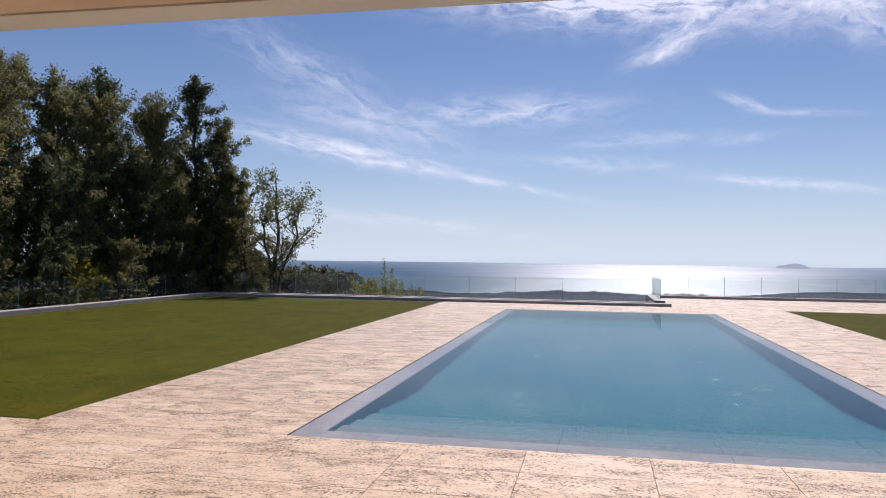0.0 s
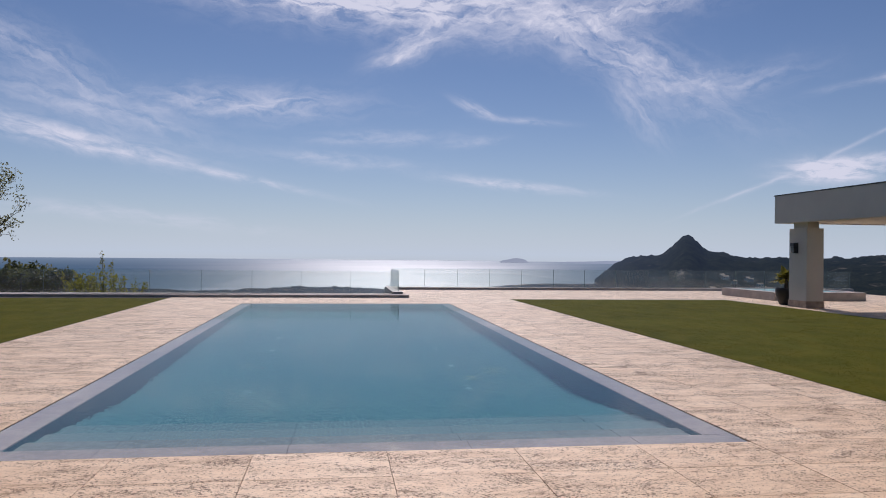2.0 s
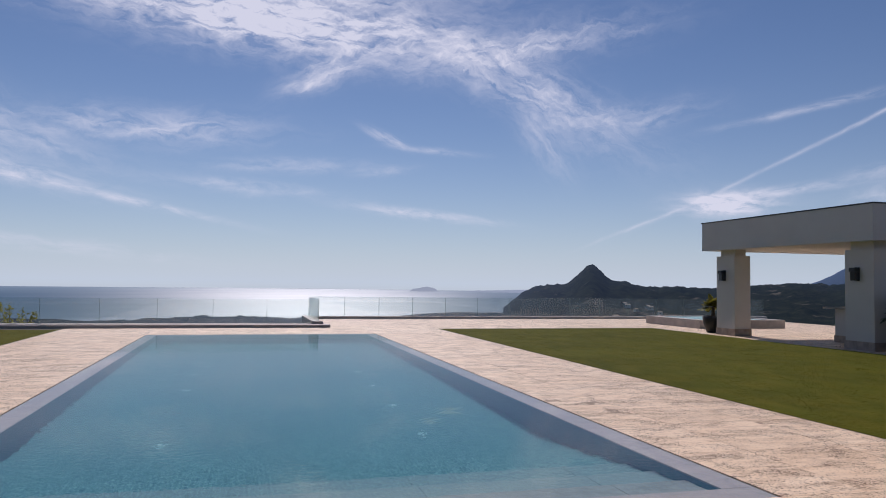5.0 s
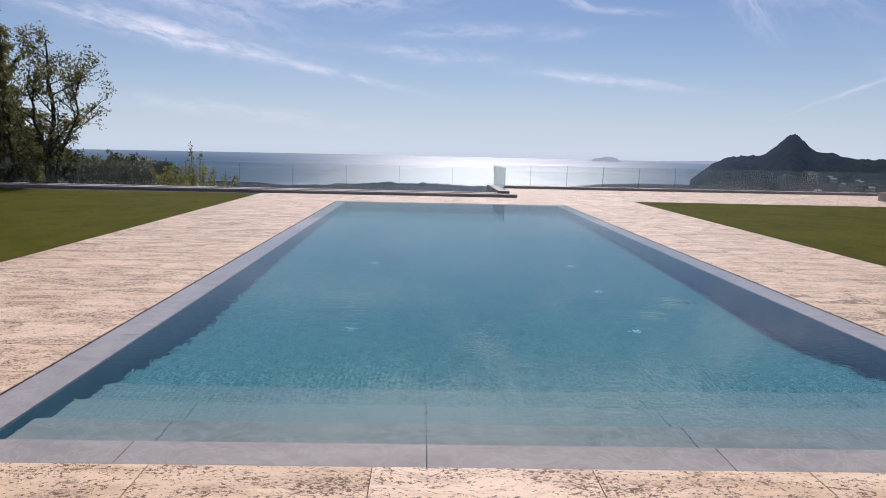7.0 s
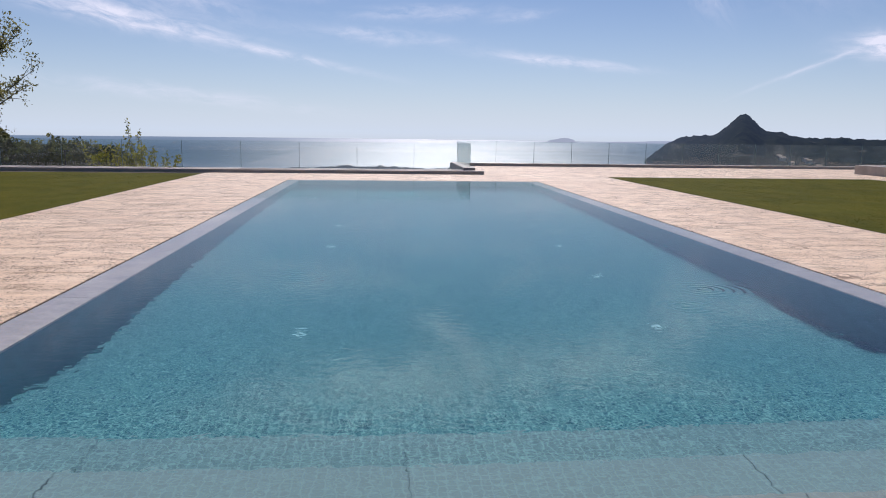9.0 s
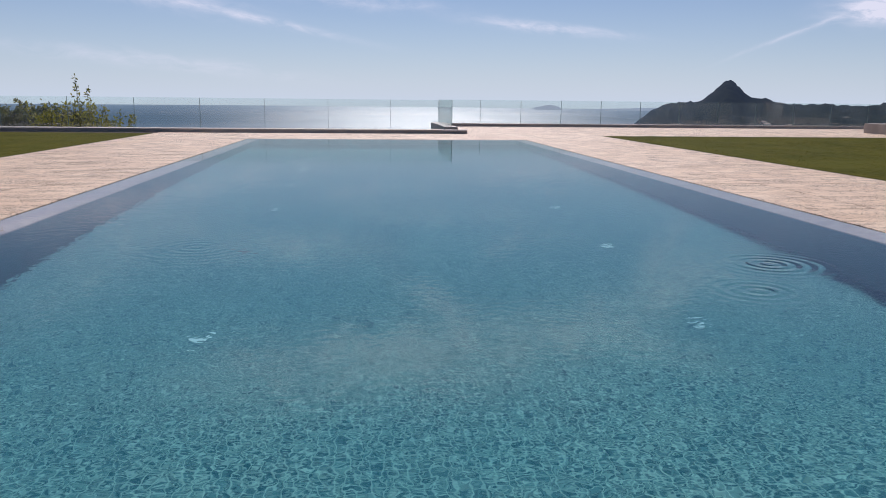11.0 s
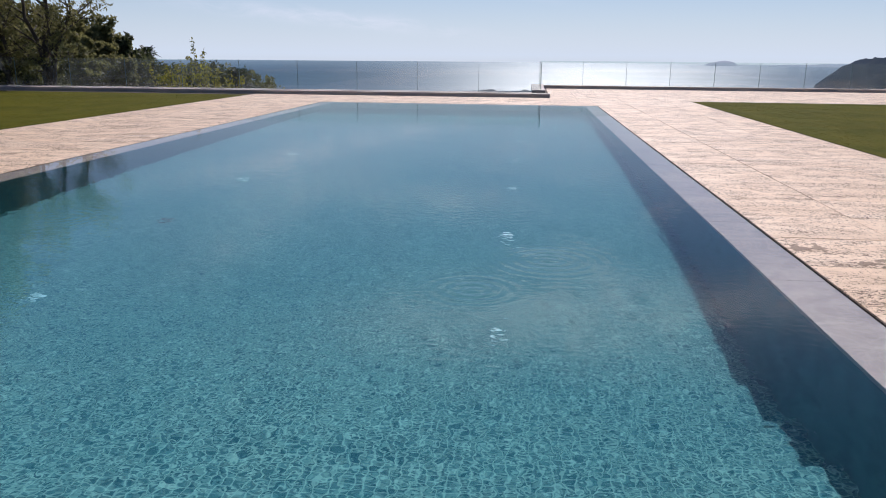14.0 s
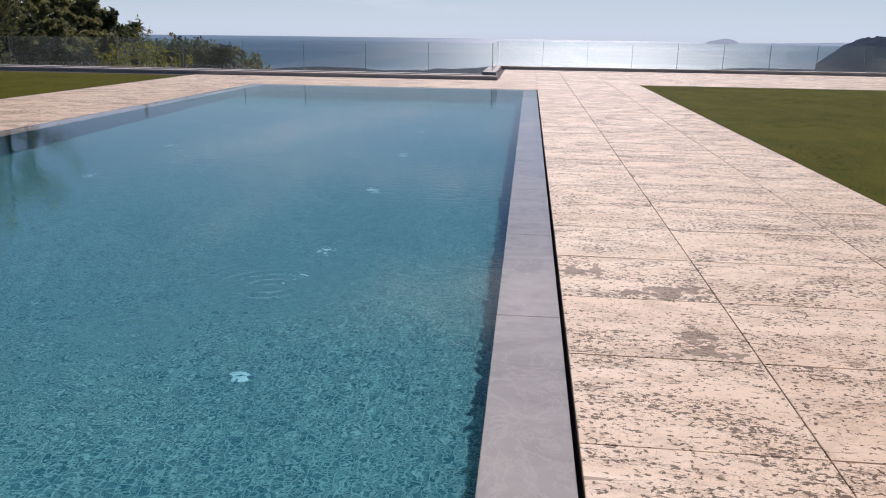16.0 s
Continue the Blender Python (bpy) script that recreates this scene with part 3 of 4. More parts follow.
def build_sea():
    bm = bmesh.new()
    m = 180
    rings = [[bm.verts.new((q * math.sin(k * math.tau / m), q * math.cos(k * math.tau / m), z)) for k in range(m)] for q, z in ((350, SEA_Z), (1500, SEA_Z), (4850, SEA_FAR))]
    for p, q in zip(rings, rings[1:]):
        for k in range(m):
            bm.faces.new((p[k], p[(k + 1) % m], q[(k + 1) % m], q[k]))
    bmesh.ops.recalc_face_normals(bm, faces=bm.faces[:])
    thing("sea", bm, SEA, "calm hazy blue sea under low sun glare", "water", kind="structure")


def build_island(bearing, half, height, label):
    bm = bmesh.new()
    n = 60
    rows = []
    for j, (depth, scale) in enumerate(((-60, 0.0), (0, 1.0), (60, 0.0))):
        row = []
        for k in range(n + 1):
            u = k / n * 2 - 1
            top = height * ease(1 - abs(u), 0.0, 0.35) * (0.80 + 0.2 * math.sin(u * 4 + 1.0)) + 2 * noise.noise(Vector((u * 9, 2, 0)))
            row.append(Vector((u * half, depth, max(0, top) * scale - 0.5)))
        rows.append(row)
    a = radians(bearing)
    spin = Matrix.Rotation(-a, 4, "Z")
    at = Vector((math.sin(a) * 4350, math.cos(a) * 4350, SEA_Z + 0.85 * (SEA_FAR - SEA_Z)))
    vs = [[bm.verts.new(spin @ p + at) for p in row] for row in rows]
    for p, q in zip(vs, vs[1:]):
        for k in range(n):
            bm.faces.new((p[k], p[k + 1], q[k + 1], q[k]))
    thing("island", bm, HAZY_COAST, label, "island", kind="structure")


build_ground()
build_sea()
build_island(13.4, 90, 27, "hazy rocky headland far out on the sea")
build_island(20.5, 330, 17, "long hazy coastline across the sea")

# ---- terrace: plan ----
HW, POOL_L = 3.0, 16.45          # half width and length of the pool with its coping
IN_W, IN_0, IN_1 = 2.73, 0.27, 16.18
LAWN_W, LAWN_E = -5.52, 5.35     # inner edges of the two lawns
LAWN_S, LAWN_N = 0.004, 18.75
LAWN_FAR_W, LAWN_FAR_E = -14.25, 12.85
KERB_Y, GLASS_Y = 19.3, 20.95
FAR_Y = 24.85
TILE_X, TILE_Y = 0.975, 0.64
FLOOR_Z, WATER_Z = -1.34, -0.002


def build_base():
    """The slab under paving and lawns, with the hole for the pool."""
    bm = bmesh.new()
    for x0, x1, y0, y1 in ((-15.2, -3.012, -13, 19.3), (3.012, 14.1, -13, 6.3), (3.012, 13.75, 6.3, 9.15), (3.012, 20.75, 9.15, 25.2), (-3.012, 3.012, -13, -0.012),
                           (-3.012, 3.012, 16.462, 19.3), (1.65, 3.012, 19.3, 25.2)):
        box(bm, x0, x1, y0, y1, -2.0, -0.008)
    thing("floor_deck", bm, BEDDING, "travertine-paved pool terrace on a mortar bed", "floor", kind="structure")


build_base()
deck = bpy.data.objects["floor_deck"]

# house wall behind the walker, with the deep roof over the terrace
thing("wall_south", boxed(-14, 18, -12.6, -12.3, -2.4, 4.2), RENDER_WHITE, "plain white rendered house wall", "wall", kind="structure")
thing("wall_west", boxed(-14.3, -14.0, -12.6, -6.5, -2.4, 4.2), RENDER_WHITE, "plain white rendered house wall", "wall", kind="structure")
thing("wall_east", boxed(18.0, 18.3, -12.6, -6.5, -2.4, 4.2), RENDER_WHITE, "plain white rendered house wall", "wall", kind="structure")
bm = boxed(-14.4, 18.4, -12.8, -1.06, 3.49, 4.1)
# lip coloured paler than the soffit to imitate the extra light it catches
thing("roof_lip", boxed(-14.4, 6.0, -1.055, -0.70, 3.475, 4.1), RENDER_WHITE, "rendered lip along the roof edge, extra light put in its pale colour", "roof", kind="structure")
thing("ceiling", bm, SOFFIT_PAINT, "cream plastered soffit of a deep roof overhang", "ceiling", kind="structure")


# ---- pool ----
def build_pool():
    bm = bmesh.new()
    t = 0.2
    box(bm, -IN_W - t, -IN_W, IN_0 - t, IN_1 + t, -1.7, -0.05)
    box(bm, IN_W, IN_W + t, IN_0 - t, IN_1 + t, -1.7, -0.05)
    box(bm, -IN_W, IN_W, IN_1, IN_1 + t, -1.7, -0.05)
    box(bm, -IN_W, IN_W, IN_0 - t, IN_0, -1.7, -0.05)
    basin = thing("pool", bm, BASIN, "sunken swimming pool lined in grey stone", "pool", kind="structure")
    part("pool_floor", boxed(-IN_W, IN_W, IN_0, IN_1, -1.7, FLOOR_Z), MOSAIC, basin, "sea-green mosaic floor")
    # broad submerged steps across the near end, in slabs
    joints = (-IN_W, -2.0, -0.65, 0.73, 2.1, IN_W)
    for k in range(7):
        y1 = IN_0 + 0.455 * (k + 1)
        top = -0.20 - 0.172 * k
        # upper steps get greyer copies, painting in the water's weaker tint there
        for a, b in zip(joints, joints[1:]):
            part("pool_step", boxed(a + (0.0007 if k < 3 else 0), b - (0.0007 if k < 3 else 0), IN_0 + 0.455 * k + (0.002 if k else 0), y1, FLOOR_Z, top, 0.008 if k < 3 else 0.0), (STEP_STONE, MOSAIC_SHALLOW, MOSAIC_MID_DEPTH)[k] if k < 3 else MOSAIC, basin)
    # flush coping slabs
    def coping(x0, x1, y0, y1):
        part("coping_slab", boxed(x0 + 0.0015, x1 - 0.0015, y0 + 0.0015, y1 - 0.0015, -0.05, -0.007, 0.004), COPING, basin)
    ys = [IN_0] + [2.27 + 1.325 * k for k in range(11) if 2.27 + 1.325 * k < IN_1 - 0.3] + [IN_1]
    for a, b in zip(ys, ys[1:]):
        coping(-HW + 0.002, -IN_W, a, b)
        coping(IN_W, HW - 0.003, a, b)
    xs = [-HW + 0.002, -2.03, -0.65, 0.74, 2.1, HW - 0.003]
    for a, b in zip(xs, xs[1:]):
        coping(a, b, 0.0, IN_0)
        coping(a, b, IN_1, POOL_L - 0.014)
    bm = boxed(-HW - 0.01, -HW + 0.001, 0, POOL_L, -0.3, -0.06)
    box(bm, HW - 0.013, HW + 0.01, 0, POOL_L, -0.3, -0.14)
    part("overflow_slot", bm, BLACK_METAL, basin, "dark overflow slot")
    # water
    bm = bmesh.new()
    vs = [bm.verts.new(p) for p in ((-IN_W, IN_0, WATER_Z), (IN_W, IN_0, WATER_Z), (IN_W, IN_1, WATER_Z), (-IN_W, IN_1, WATER_Z))]
    bm.faces.new(vs)
    w = thing("pool_water", bm, WATER, "clear rippled pool water reflecting the sky", "water", kind="structure")
    w.visible_shadow = False
    # the water brims over the coping in a thin sheet
    bm = bmesh.new()
    o0, o1, p0, p1 = -HW + 0.004, HW - 0.005, 0.003, POOL_L - 0.016
    for q in (((o0, p0), (o1, p0), (o1, IN_0), (o0, IN_0)), ((o0, IN_1), (o1, IN_1), (o1, p1), (o0, p1)),
              ((o0, IN_0), (-IN_W, IN_0), (-IN_W, IN_1), (o0, IN_1)), ((IN_W, IN_0), (o1, IN_0), (o1, IN_1), (IN_W, IN_1))):
        bm.faces.new([bm.verts.new((x, y, WATER_Z)) for x, y in q])
    part("water_film", bm, WATER_FILM, w, "thin clear sheet of water over the coping").visible_shadow = False


build_pool()


def floor_fitting(x, y, dark):
    f = empty("pool_floor_light" if not dark else "pool_floor_drain", x, y, FLOOR_Z,
              "round white light fitting set in the pool floor" if not dark else "round dark drain cover in the pool floor",
              "pool light" if not dark else "drain", "lights in the pool floor" if not dark else "")
    part("rim", lathe(bmesh.new(), x, y, [(0.045, FLOOR_Z), (0.045, FLOOR_Z + 0.005), (0.041, FLOOR_Z + 0.009), (0.036, FLOOR_Z + 0.004)], 24), WHITE_PLASTIC if not dark else DARK_FITTING, f)
    part("lens" if not dark else "grate", lathe(bmesh.new(), x, y, [(0.034, FLOOR_Z + 0.003), (0.028, FLOOR_Z + 0.007), (0.02, FLOOR_Z + 0.009), (0.004, FLOOR_Z + 0.010)], 24), WHITE_PLASTIC if not dark else DARK_FITTING, f)


for k in range(7):
    y = 4.0 + 1.71 * k
    floor_fitting(1.42, y, False)
    floor_fitting(-1.38, y, k == 1)


# ---- lawns ----
def build_lawn(name, x0, x1, y0, y1, seed):
    bm = bmesh.new()
    n, m = 24, 40
    grid = [[bm.verts.new((x0 + (x1 - x0) * i / n, y0 + (y1 - y0) * j / m, 0.004 + 0.006 * noise.noise(Vector((i * 0.6 + seed, j * 0.6, 0))))) for j in range(m + 1)] for i in range(n + 1)]
    for i in range(n):
        for j in range(m):
            bm.faces.new((grid[i][j], grid[i + 1][j], grid[i + 1][j + 1], grid[i][j + 1]))
    lawn = thing(name, bm, LAWN, "closely mown flat olive-green lawn", "lawn", kind="structure", smooth=True)
    rng = np.random.default_rng(seed)
    count = 110000
    p = np.empty((count, 3))
    p[:, 0] = rng.uniform(x0 + 0.01, x1 - 0.01, count)
    p[:, 1] = y0 + (y1 - y0) * rng.uniform(0, 1, count) ** 1.5
    p[:, 2] = 0.004
    a = rng.uniform(0, math.tau, count)
    w = np.stack([np.cos(a), np.sin(a), np.zeros(count)], 1) * rng.uniform(0.003, 0.006, count)[:, None]
    tip = rng.normal(size=(count, 3)) * 0.006
    tip[:, 2] = rng.uniform(0.002, 0.006, count)
    q = np.stack([p - w, p + w, p + tip + w * 0.2, p + tip - w * 0.2], 1)
    g = tagged(new("grass", quads("grass", q, BLADES)), "short mown grass blades", "grass", kind="stuff")
    

build_lawn("lawn_west", LAWN_FAR_W, LAWN_W, LAWN_S, LAWN_N, 3)
build_lawn("lawn_east", LAWN_E, LAWN_FAR_E, LAWN_S, 18.5, 5)

# ---- kerbs and glass railings ----
def kerb(name, x0, x1, y0, y1, top, label="low pale stone kerb along the terrace edge"):
    return thing(name, boxed(x0, x1, y0, y1, -0.4, top, 0.008), KERB_STONE, label, "kerb", kind="structure")


kerb("kerb_north_west", -14.65, 2.07, KERB_Y, KERB_Y + 0.32, 0.095)
kerb("kerb_west", -14.65, -14.33, -6.5, KERB_Y - 0.002, 0.11)
kerb("kerb_return", 1.62, 1.98, GLASS_Y - 0.35, FAR_Y - 0.002, 0.13)
kerb("kerb_north", 1.62, 22.4, FAR_Y, FAR_Y + 0.3, 0.10)
kerb("kerb_glass_west", -15.2, 1.615, GLASS_Y - 0.16, GLASS_Y + 0.16, 0.05)
kerb("kerb_planter_edge", -15.2, -14.9, -6.5, GLASS_Y - 0.165, 0.06)
thing("planter_bed", boxed(-14.9, 1.615, KERB_Y + 0.325, GLASS_Y - 0.165, -0.8, -0.05), SOIL, "narrow bare planting bed between kerb and glass", "planter", kind="structure")


def railing(x0, y0, x1, y1, base, top, pitch, label="frameless clear glass balustrade on a stone kerb"):
    """Frameless glass panels between two points of the plan."""
    a, b = Vector((x0, y0, 0)), Vector((x1, y1, 0))
    n = max(1, round((b - a).length / pitch))
    rail = empty("glass_railing", x0, y0, base, label, "railing", "glass balustrades")
    d = (b - a).normalized()
    s_ = Vector((-d.y, d.x, 0)) * 0.007
    for k in range(n):
        p, q = a + (b - a) * (k / n) + d * 0.006, a + (b - a) * ((k + 1) / n) - d * 0.006
        bm = bmesh.new()
        vs = [bm.verts.new(v + Vector((0, 0, z))) for z in (base, top) for v in (p - s_, q - s_, q + s_, p + s_)]
        for f, i in (((0, 3, 2, 1), 1), ((4, 5, 6, 7), 1), ((0, 1, 5, 4), 0), ((1, 2, 6, 5), 1), ((2, 3, 7, 6), 0), ((3, 0, 4, 7), 1)):
            face = bm.faces.new([vs[j] for j in f])
            face.material_index = i
        part("glass_panel", bm, [GLASS, GLASS_EDGE], rail).visible_shadow = False
        if k:
            j0 = a + (b - a) * (k / n)
            bm = bmesh.new()
            vs = [bm.verts.new(j0 + d * u * 0.0035 + s_ * v + Vector((0, 0, z))) for z in (base, top) for u, v in ((-1, -0.8), (1, -0.8), (1, 0.8), (-1, 0.8))]
            for f in ((0, 3, 2, 1), (4, 5, 6, 7), (0, 1, 5, 4), (1, 2, 6, 5), (2, 3, 7, 6), (3, 0, 4, 7)):
                bm.faces.new([vs[q] for q in f])
            part("joint_strip", bm, GLASS_EDGE, rail, "grey-green joint between panes").visible_shadow = False
    return rail


GLASS_TOP = 0.84
railing(-15.05, GLASS_Y, 1.86, GLASS_Y, 0.05, GLASS_TOP, 1.66)
railing(-15.05, -6.3, -15.05, GLASS_Y - 0.02, 0.06, GLASS_TOP, 1.66)
railing(1.86, GLASS_Y + 0.02, 1.86, FAR_Y + 0.13, 0.13, GLASS_TOP, 3.9)
railing(1.88, FAR_Y + 0.15, 22.3, FAR_Y + 0.15, 0.10, GLASS_TOP + 0.02, 1.36)

# glass round the stairwell east of the lawn
kerb("kerb_east", 13.72, 14.02, -6.5, 6.45, 0.12)
kerb("kerb_stair", 14.15, 20.75, 9.15, 9.4, 0.10)
railing(13.87, 6.35, 13.87, -6.3, 0.12, 0.82, 1.5)
railing(14.3, 9.28, 20.65, 9.28, 0.10, 0.84, 1.25)
stair = empty("stairway", 13.75, 7.8, -0.01, "pale stone steps going down beside the pavilion", "stairs")
for k in range(9):
    part("step", boxed(13.75 + 0.32 * k, 14.07 + 0.32 * k, 6.5, 8.98, -2.2, -0.17 * (k + 1), 0.006), KERB_STONE, stair)
thing("wall_stair", boxed(14.2, 20.75, 9.0, 9.145, -2.4, -0.03), RENDER_WHITE, "rendered retaining wall beside the stairway", "wall", kind="structure")
bm = tube(bmesh.new(), [Vector((13.95, 6.42, 0.82)), Vector((14.25, 6.42, 0.70)), Vector((15.0, 6.42, 0.28)), Vector((16.6, 6.42, -0.58))], [0.02, 0.02, 0.02, 0.02], 8)
hand = thing("stair_rail", bm, BLACK_METAL, "thin dark metal handrail slanting down the stairway", "handrail")
part("post", tube(bmesh.new(), [Vector((13.95, 6.42, -0.01)), Vector((13.95, 6.42, 0.82))], [0.018, 0.018], 8), BLACK_METAL, hand)


# ---- pavilion ----
PX0, PX1, PY0, PY1 = 13.28, 19.45, 9.6, 15.5     # outer faces of the pillars
PS = 0.86


def pavilion():
    pav = empty("pavilion", 16.4, 12.5, 0, "white rendered flat-roofed garden pavilion on four square pillars", "pavilion")
    for x in (PX0, PX1 - PS):
        for y in (PY0, PY1 - PS):
            wx = PS if x == PX0 and y == PY0 else 0.54
            part("pillar", boxed(x, x + wx, y, y + PS, 0.2, 2.34, 0.008), RENDER_WHITE, pav)
            part("plinth", boxed(x - 0.02, x + wx + 0.02, y - 0.02, y + PS + 0.02, -0.006, 0.2, 0.006), PLINTH_STONE, pav, "rough brown travertine plinth")
            part("neck", boxed(x + 0.09, x + wx - 0.09, y + 0.09, y + PS - 0.09, 2.34, 2.53), RENDER_WHITE, pav)
    o = 0.30
    e = 0.10
    part("roof", boxed(PX0 - o, PX1 + e, PY0 - o, PY1 + o, 2.60, 3.34, 0.006), RENDER_WHITE, pav)
    # fascia comes down past the slatted underside
    for x0, x1, y0, y1 in ((PX0 - o, PX1 + e, PY0 - o, PY0 - o + 0.12), (PX0 - o, PX1 + e, PY1 + o - 0.12, PY1 + o),
                           (PX0 - o, PX0 - o + 0.12, PY0 - o + 0.122, PY1 + o - 0.122), (PX1 + e - 0.12, PX1 + e, PY0 - o + 0.122, PY1 + o - 0.122)):
        part("fascia", boxed(x0, x1, y0, y1, 2.51, 2.61), RENDER_WHITE, pav)
    part("roof_edge_trim", boxed(PX0 - o - 0.02, PX1 + e + 0.02, PY0 - o - 0.02, PY1 + o + 0.02, 3.342, 3.372), BLACK_METAL, pav, "thin dark metal edge trim")
    y = PY0 - o + 0.2
    while y < PY1 + o - 0.2:
        part("soffit_slat", boxed(PX0 - o + 0.13, PX1 + e - 0.13, y, y + 0.24, 2.535, 2.598, 0.004), RENDER_WHITE, pav)
        y += 0.30
    return pav


pavilion()


def wall_lamp(x, y, z):
    """A dark up-and-down lamp on a pillar face that looks west."""
    lamp = empty("wall_lamp", x, y, z, "black metal wall lamp with smoked glass on a pillar", "lamp", "pavilion wall lamps")
    part("back_plate", boxed(x - 0.03, x - 0.002, y - 0.07, y + 0.07, z - 0.16, z + 0.16, 0.004), BLACK_METAL, lamp)
    part("shade", boxed(x - 0.15, x - 0.032, y - 0.075, y + 0.075, z - 0.15, z + 0.05, 0.012), LAMP_GLASS, lamp, "smoked glass shade")
    part("cap", boxed(x - 0.17, x - 0.03, y - 0.09, y + 0.09, z + 0.052, z + 0.15, 0.008), BLACK_METAL, lamp)


wall_lamp(PX0, PY0 + PS * 0.55, 1.76)
wall_lamp(PX0, PY1 - PS * 0.45, 1.76)


def counters():
    c = empty("barbecue_counter", 17.0, 10.5, 0, "white rendered outdoor kitchen counter with dark stone top", "counter", "pavilion counters")
    part("body", boxed(15.2, 18.58, 10.15, 10.8, 0.0, 0.80, 0.006), RENDER_WHITE, c)
    part("plinth", boxed(15.18, 18.58, 10.13, 10.148, 0.0, 0.12), PLINTH_STONE, c)
    part("worktop", boxed(15.0, 18.585, 10.08, 10.86, 0.80, 0.85, 0.008), WORKTOP, c, "dark granite worktop")
    d = empty("bar_counter", 14.9, 12.0, 0, "white rendered bar counter with pale stone top", "counter", "pavilion counters")
    part("body", boxed(14.66, 15.3, 10.95, 12.3, 0.18, 0.88, 0.006), RENDER_WHITE, d)
    part("plinth", boxed(14.64, 15.32, 10.93, 12.32, 0.0, 0.18, 0.004), PLINTH_STONE, d)
    part("worktop", boxed(14.4, 15.4, 10.9, 12.45, 0.88, 0.93, 0.008), KERB_STONE, d, "pale stone worktop")
    g = empty("barbecue", 16.2, 10.45, 0.85, "stainless steel gas barbecue grill set on the counter", "barbecue")
    part("body", boxed(15.55, 16.75, 10.2, 10.75, 0.85, 0.96, 0.01), STEEL, g)
    bm = bmesh.new()
    n = 10
    rows = [[bm.verts.new((x, 10.47 - 0.26 * math.cos(math.pi * k / n), 0.962 + 0.11 * math.sin(math.pi * k / n))) for k in range(n + 1)] for x in (15.75, 16.75)]
    for k in range(n):
        bm.faces.new((rows[0][k], rows[1][k], rows[1][k + 1], rows[0][k + 1]))
    bm.faces.new(rows[0])
    bm.faces.new(rows[1][::-1])
    part("hood", bm, DARK_STEEL, g)
    part("handle", tube(bmesh.new(), [Vector((15.95, 10.16, 1.03)), Vector((16.6, 10.16, 1.03))], [0.012, 0.012], 8), STEEL, g)
    part("side_shelf", boxed(15.25, 15.53, 10.22, 10.72, 0.86, 0.99, 0.01), STEEL, g)
    t = empty("counter_tap", 17.3, 10.6, 0.85, "slim chrome tap on the counter", "tap")
    part("spout", tube(bmesh.new(), [Vector((17.3, 10.6, 0.85)), Vector((17.3, 10.6, 1.08)), Vector((17.3, 10.55, 1.12)), Vector((17.3, 10.45, 1.10))], [0.014, 0.012, 0.011, 0.01], 8), STEEL, t)


counters()


def spa():
    x0, x1, y0, y1, h = 14.35, 17.75, 18.0, 21.5, 0.29
    w = 0.28
    s_ = empty("raised_spa", x0, y0, 0, "raised square spa pool with stone rim, brimming with water", "spa pool")
    bm = boxed(x0, x1, y0, y0 + w, 0, h, 0.006)
    box(bm, x0, x1, y1 - w, y1, 0, h, 0.006)
    box(bm, x0, x0 + w, y0 + w, y1 - w, 0, h, 0.006)
    box(bm, x1 - w, x1, y0 + w, y1 - w, 0, h, 0.006)
    part("rim", bm, KERB_STONE, s_)
    part("shell", boxed(x0 + w, x1 - w, y0 + w, y1 - w, 0.0, 0.10), MOSAIC, s_)
    bm = bmesh.new()
    bm.faces.new([bm.verts.new(p) for p in ((x0 + w, y0 + w, h - 0.01), (x1 - w, y0 + w, h - 0.01), (x1 - w, y1 - w, h - 0.01), (x0 + w, y1 - w, h - 0.01))])
    part("water", bm, WATER, s_, "still water").visible_shadow = False


spa()


def pot(x, y, r, h, owner):
    bm = lathe(bmesh.new(), x, y, [(r * 0.55, 0.0), (r * 0.62, 0.02), (r * 0.92, h * 0.55), (r, h * 0.86), (r * 0.97, h), (r * 0.86, h), (r * 0.84, h - 0.05)], 36)
    part("pot", bm, POT, owner, "", True)
    part("soil", lathe(bmesh.new(), x, y, [(r * 0.83, h - 0.06), (r * 0.5, h - 0.045), (0.01, h - 0.03)], 20), SOIL, owner)


def frond(points_out, root, yaw, rise, length, droop, rng, leaflet, width):
    """Leaflets along one arching frond, added to points_out as quads; returns the midrib."""
    rib = []
    n = 18
    for k in range(n + 1):
        u = k / n
        r = length * u
        z = math.sin(rise) * r - droop * u * u * length
        rib.append(Vector((math.cos(yaw) * math.cos(rise) * r, math.sin(yaw) * math.cos(rise) * r, z)) + root)
    for k in range(2, n):
        d = (rib[k + 1] - rib[k]).normalized()
        side = d.cross(Vector((0, 0, 1))).normalized()
        ln = leaflet * math.sin(math.pi * (k / n) ** 0.7) + leaflet * 0.15
        for sgn in (-1, 1):
            for half in (0, 0.5):
                a = rib[k].lerp(rib[k + 1], half)
                tip = a + side * sgn * ln + d * ln * 0.55 + Vector((0, 0, rng.uniform(-0.25, 0.25) * ln))
                mid = a.lerp(tip, 0.45)
                points_out.append([a, mid + d * width, tip, mid - d * width])
    return rib


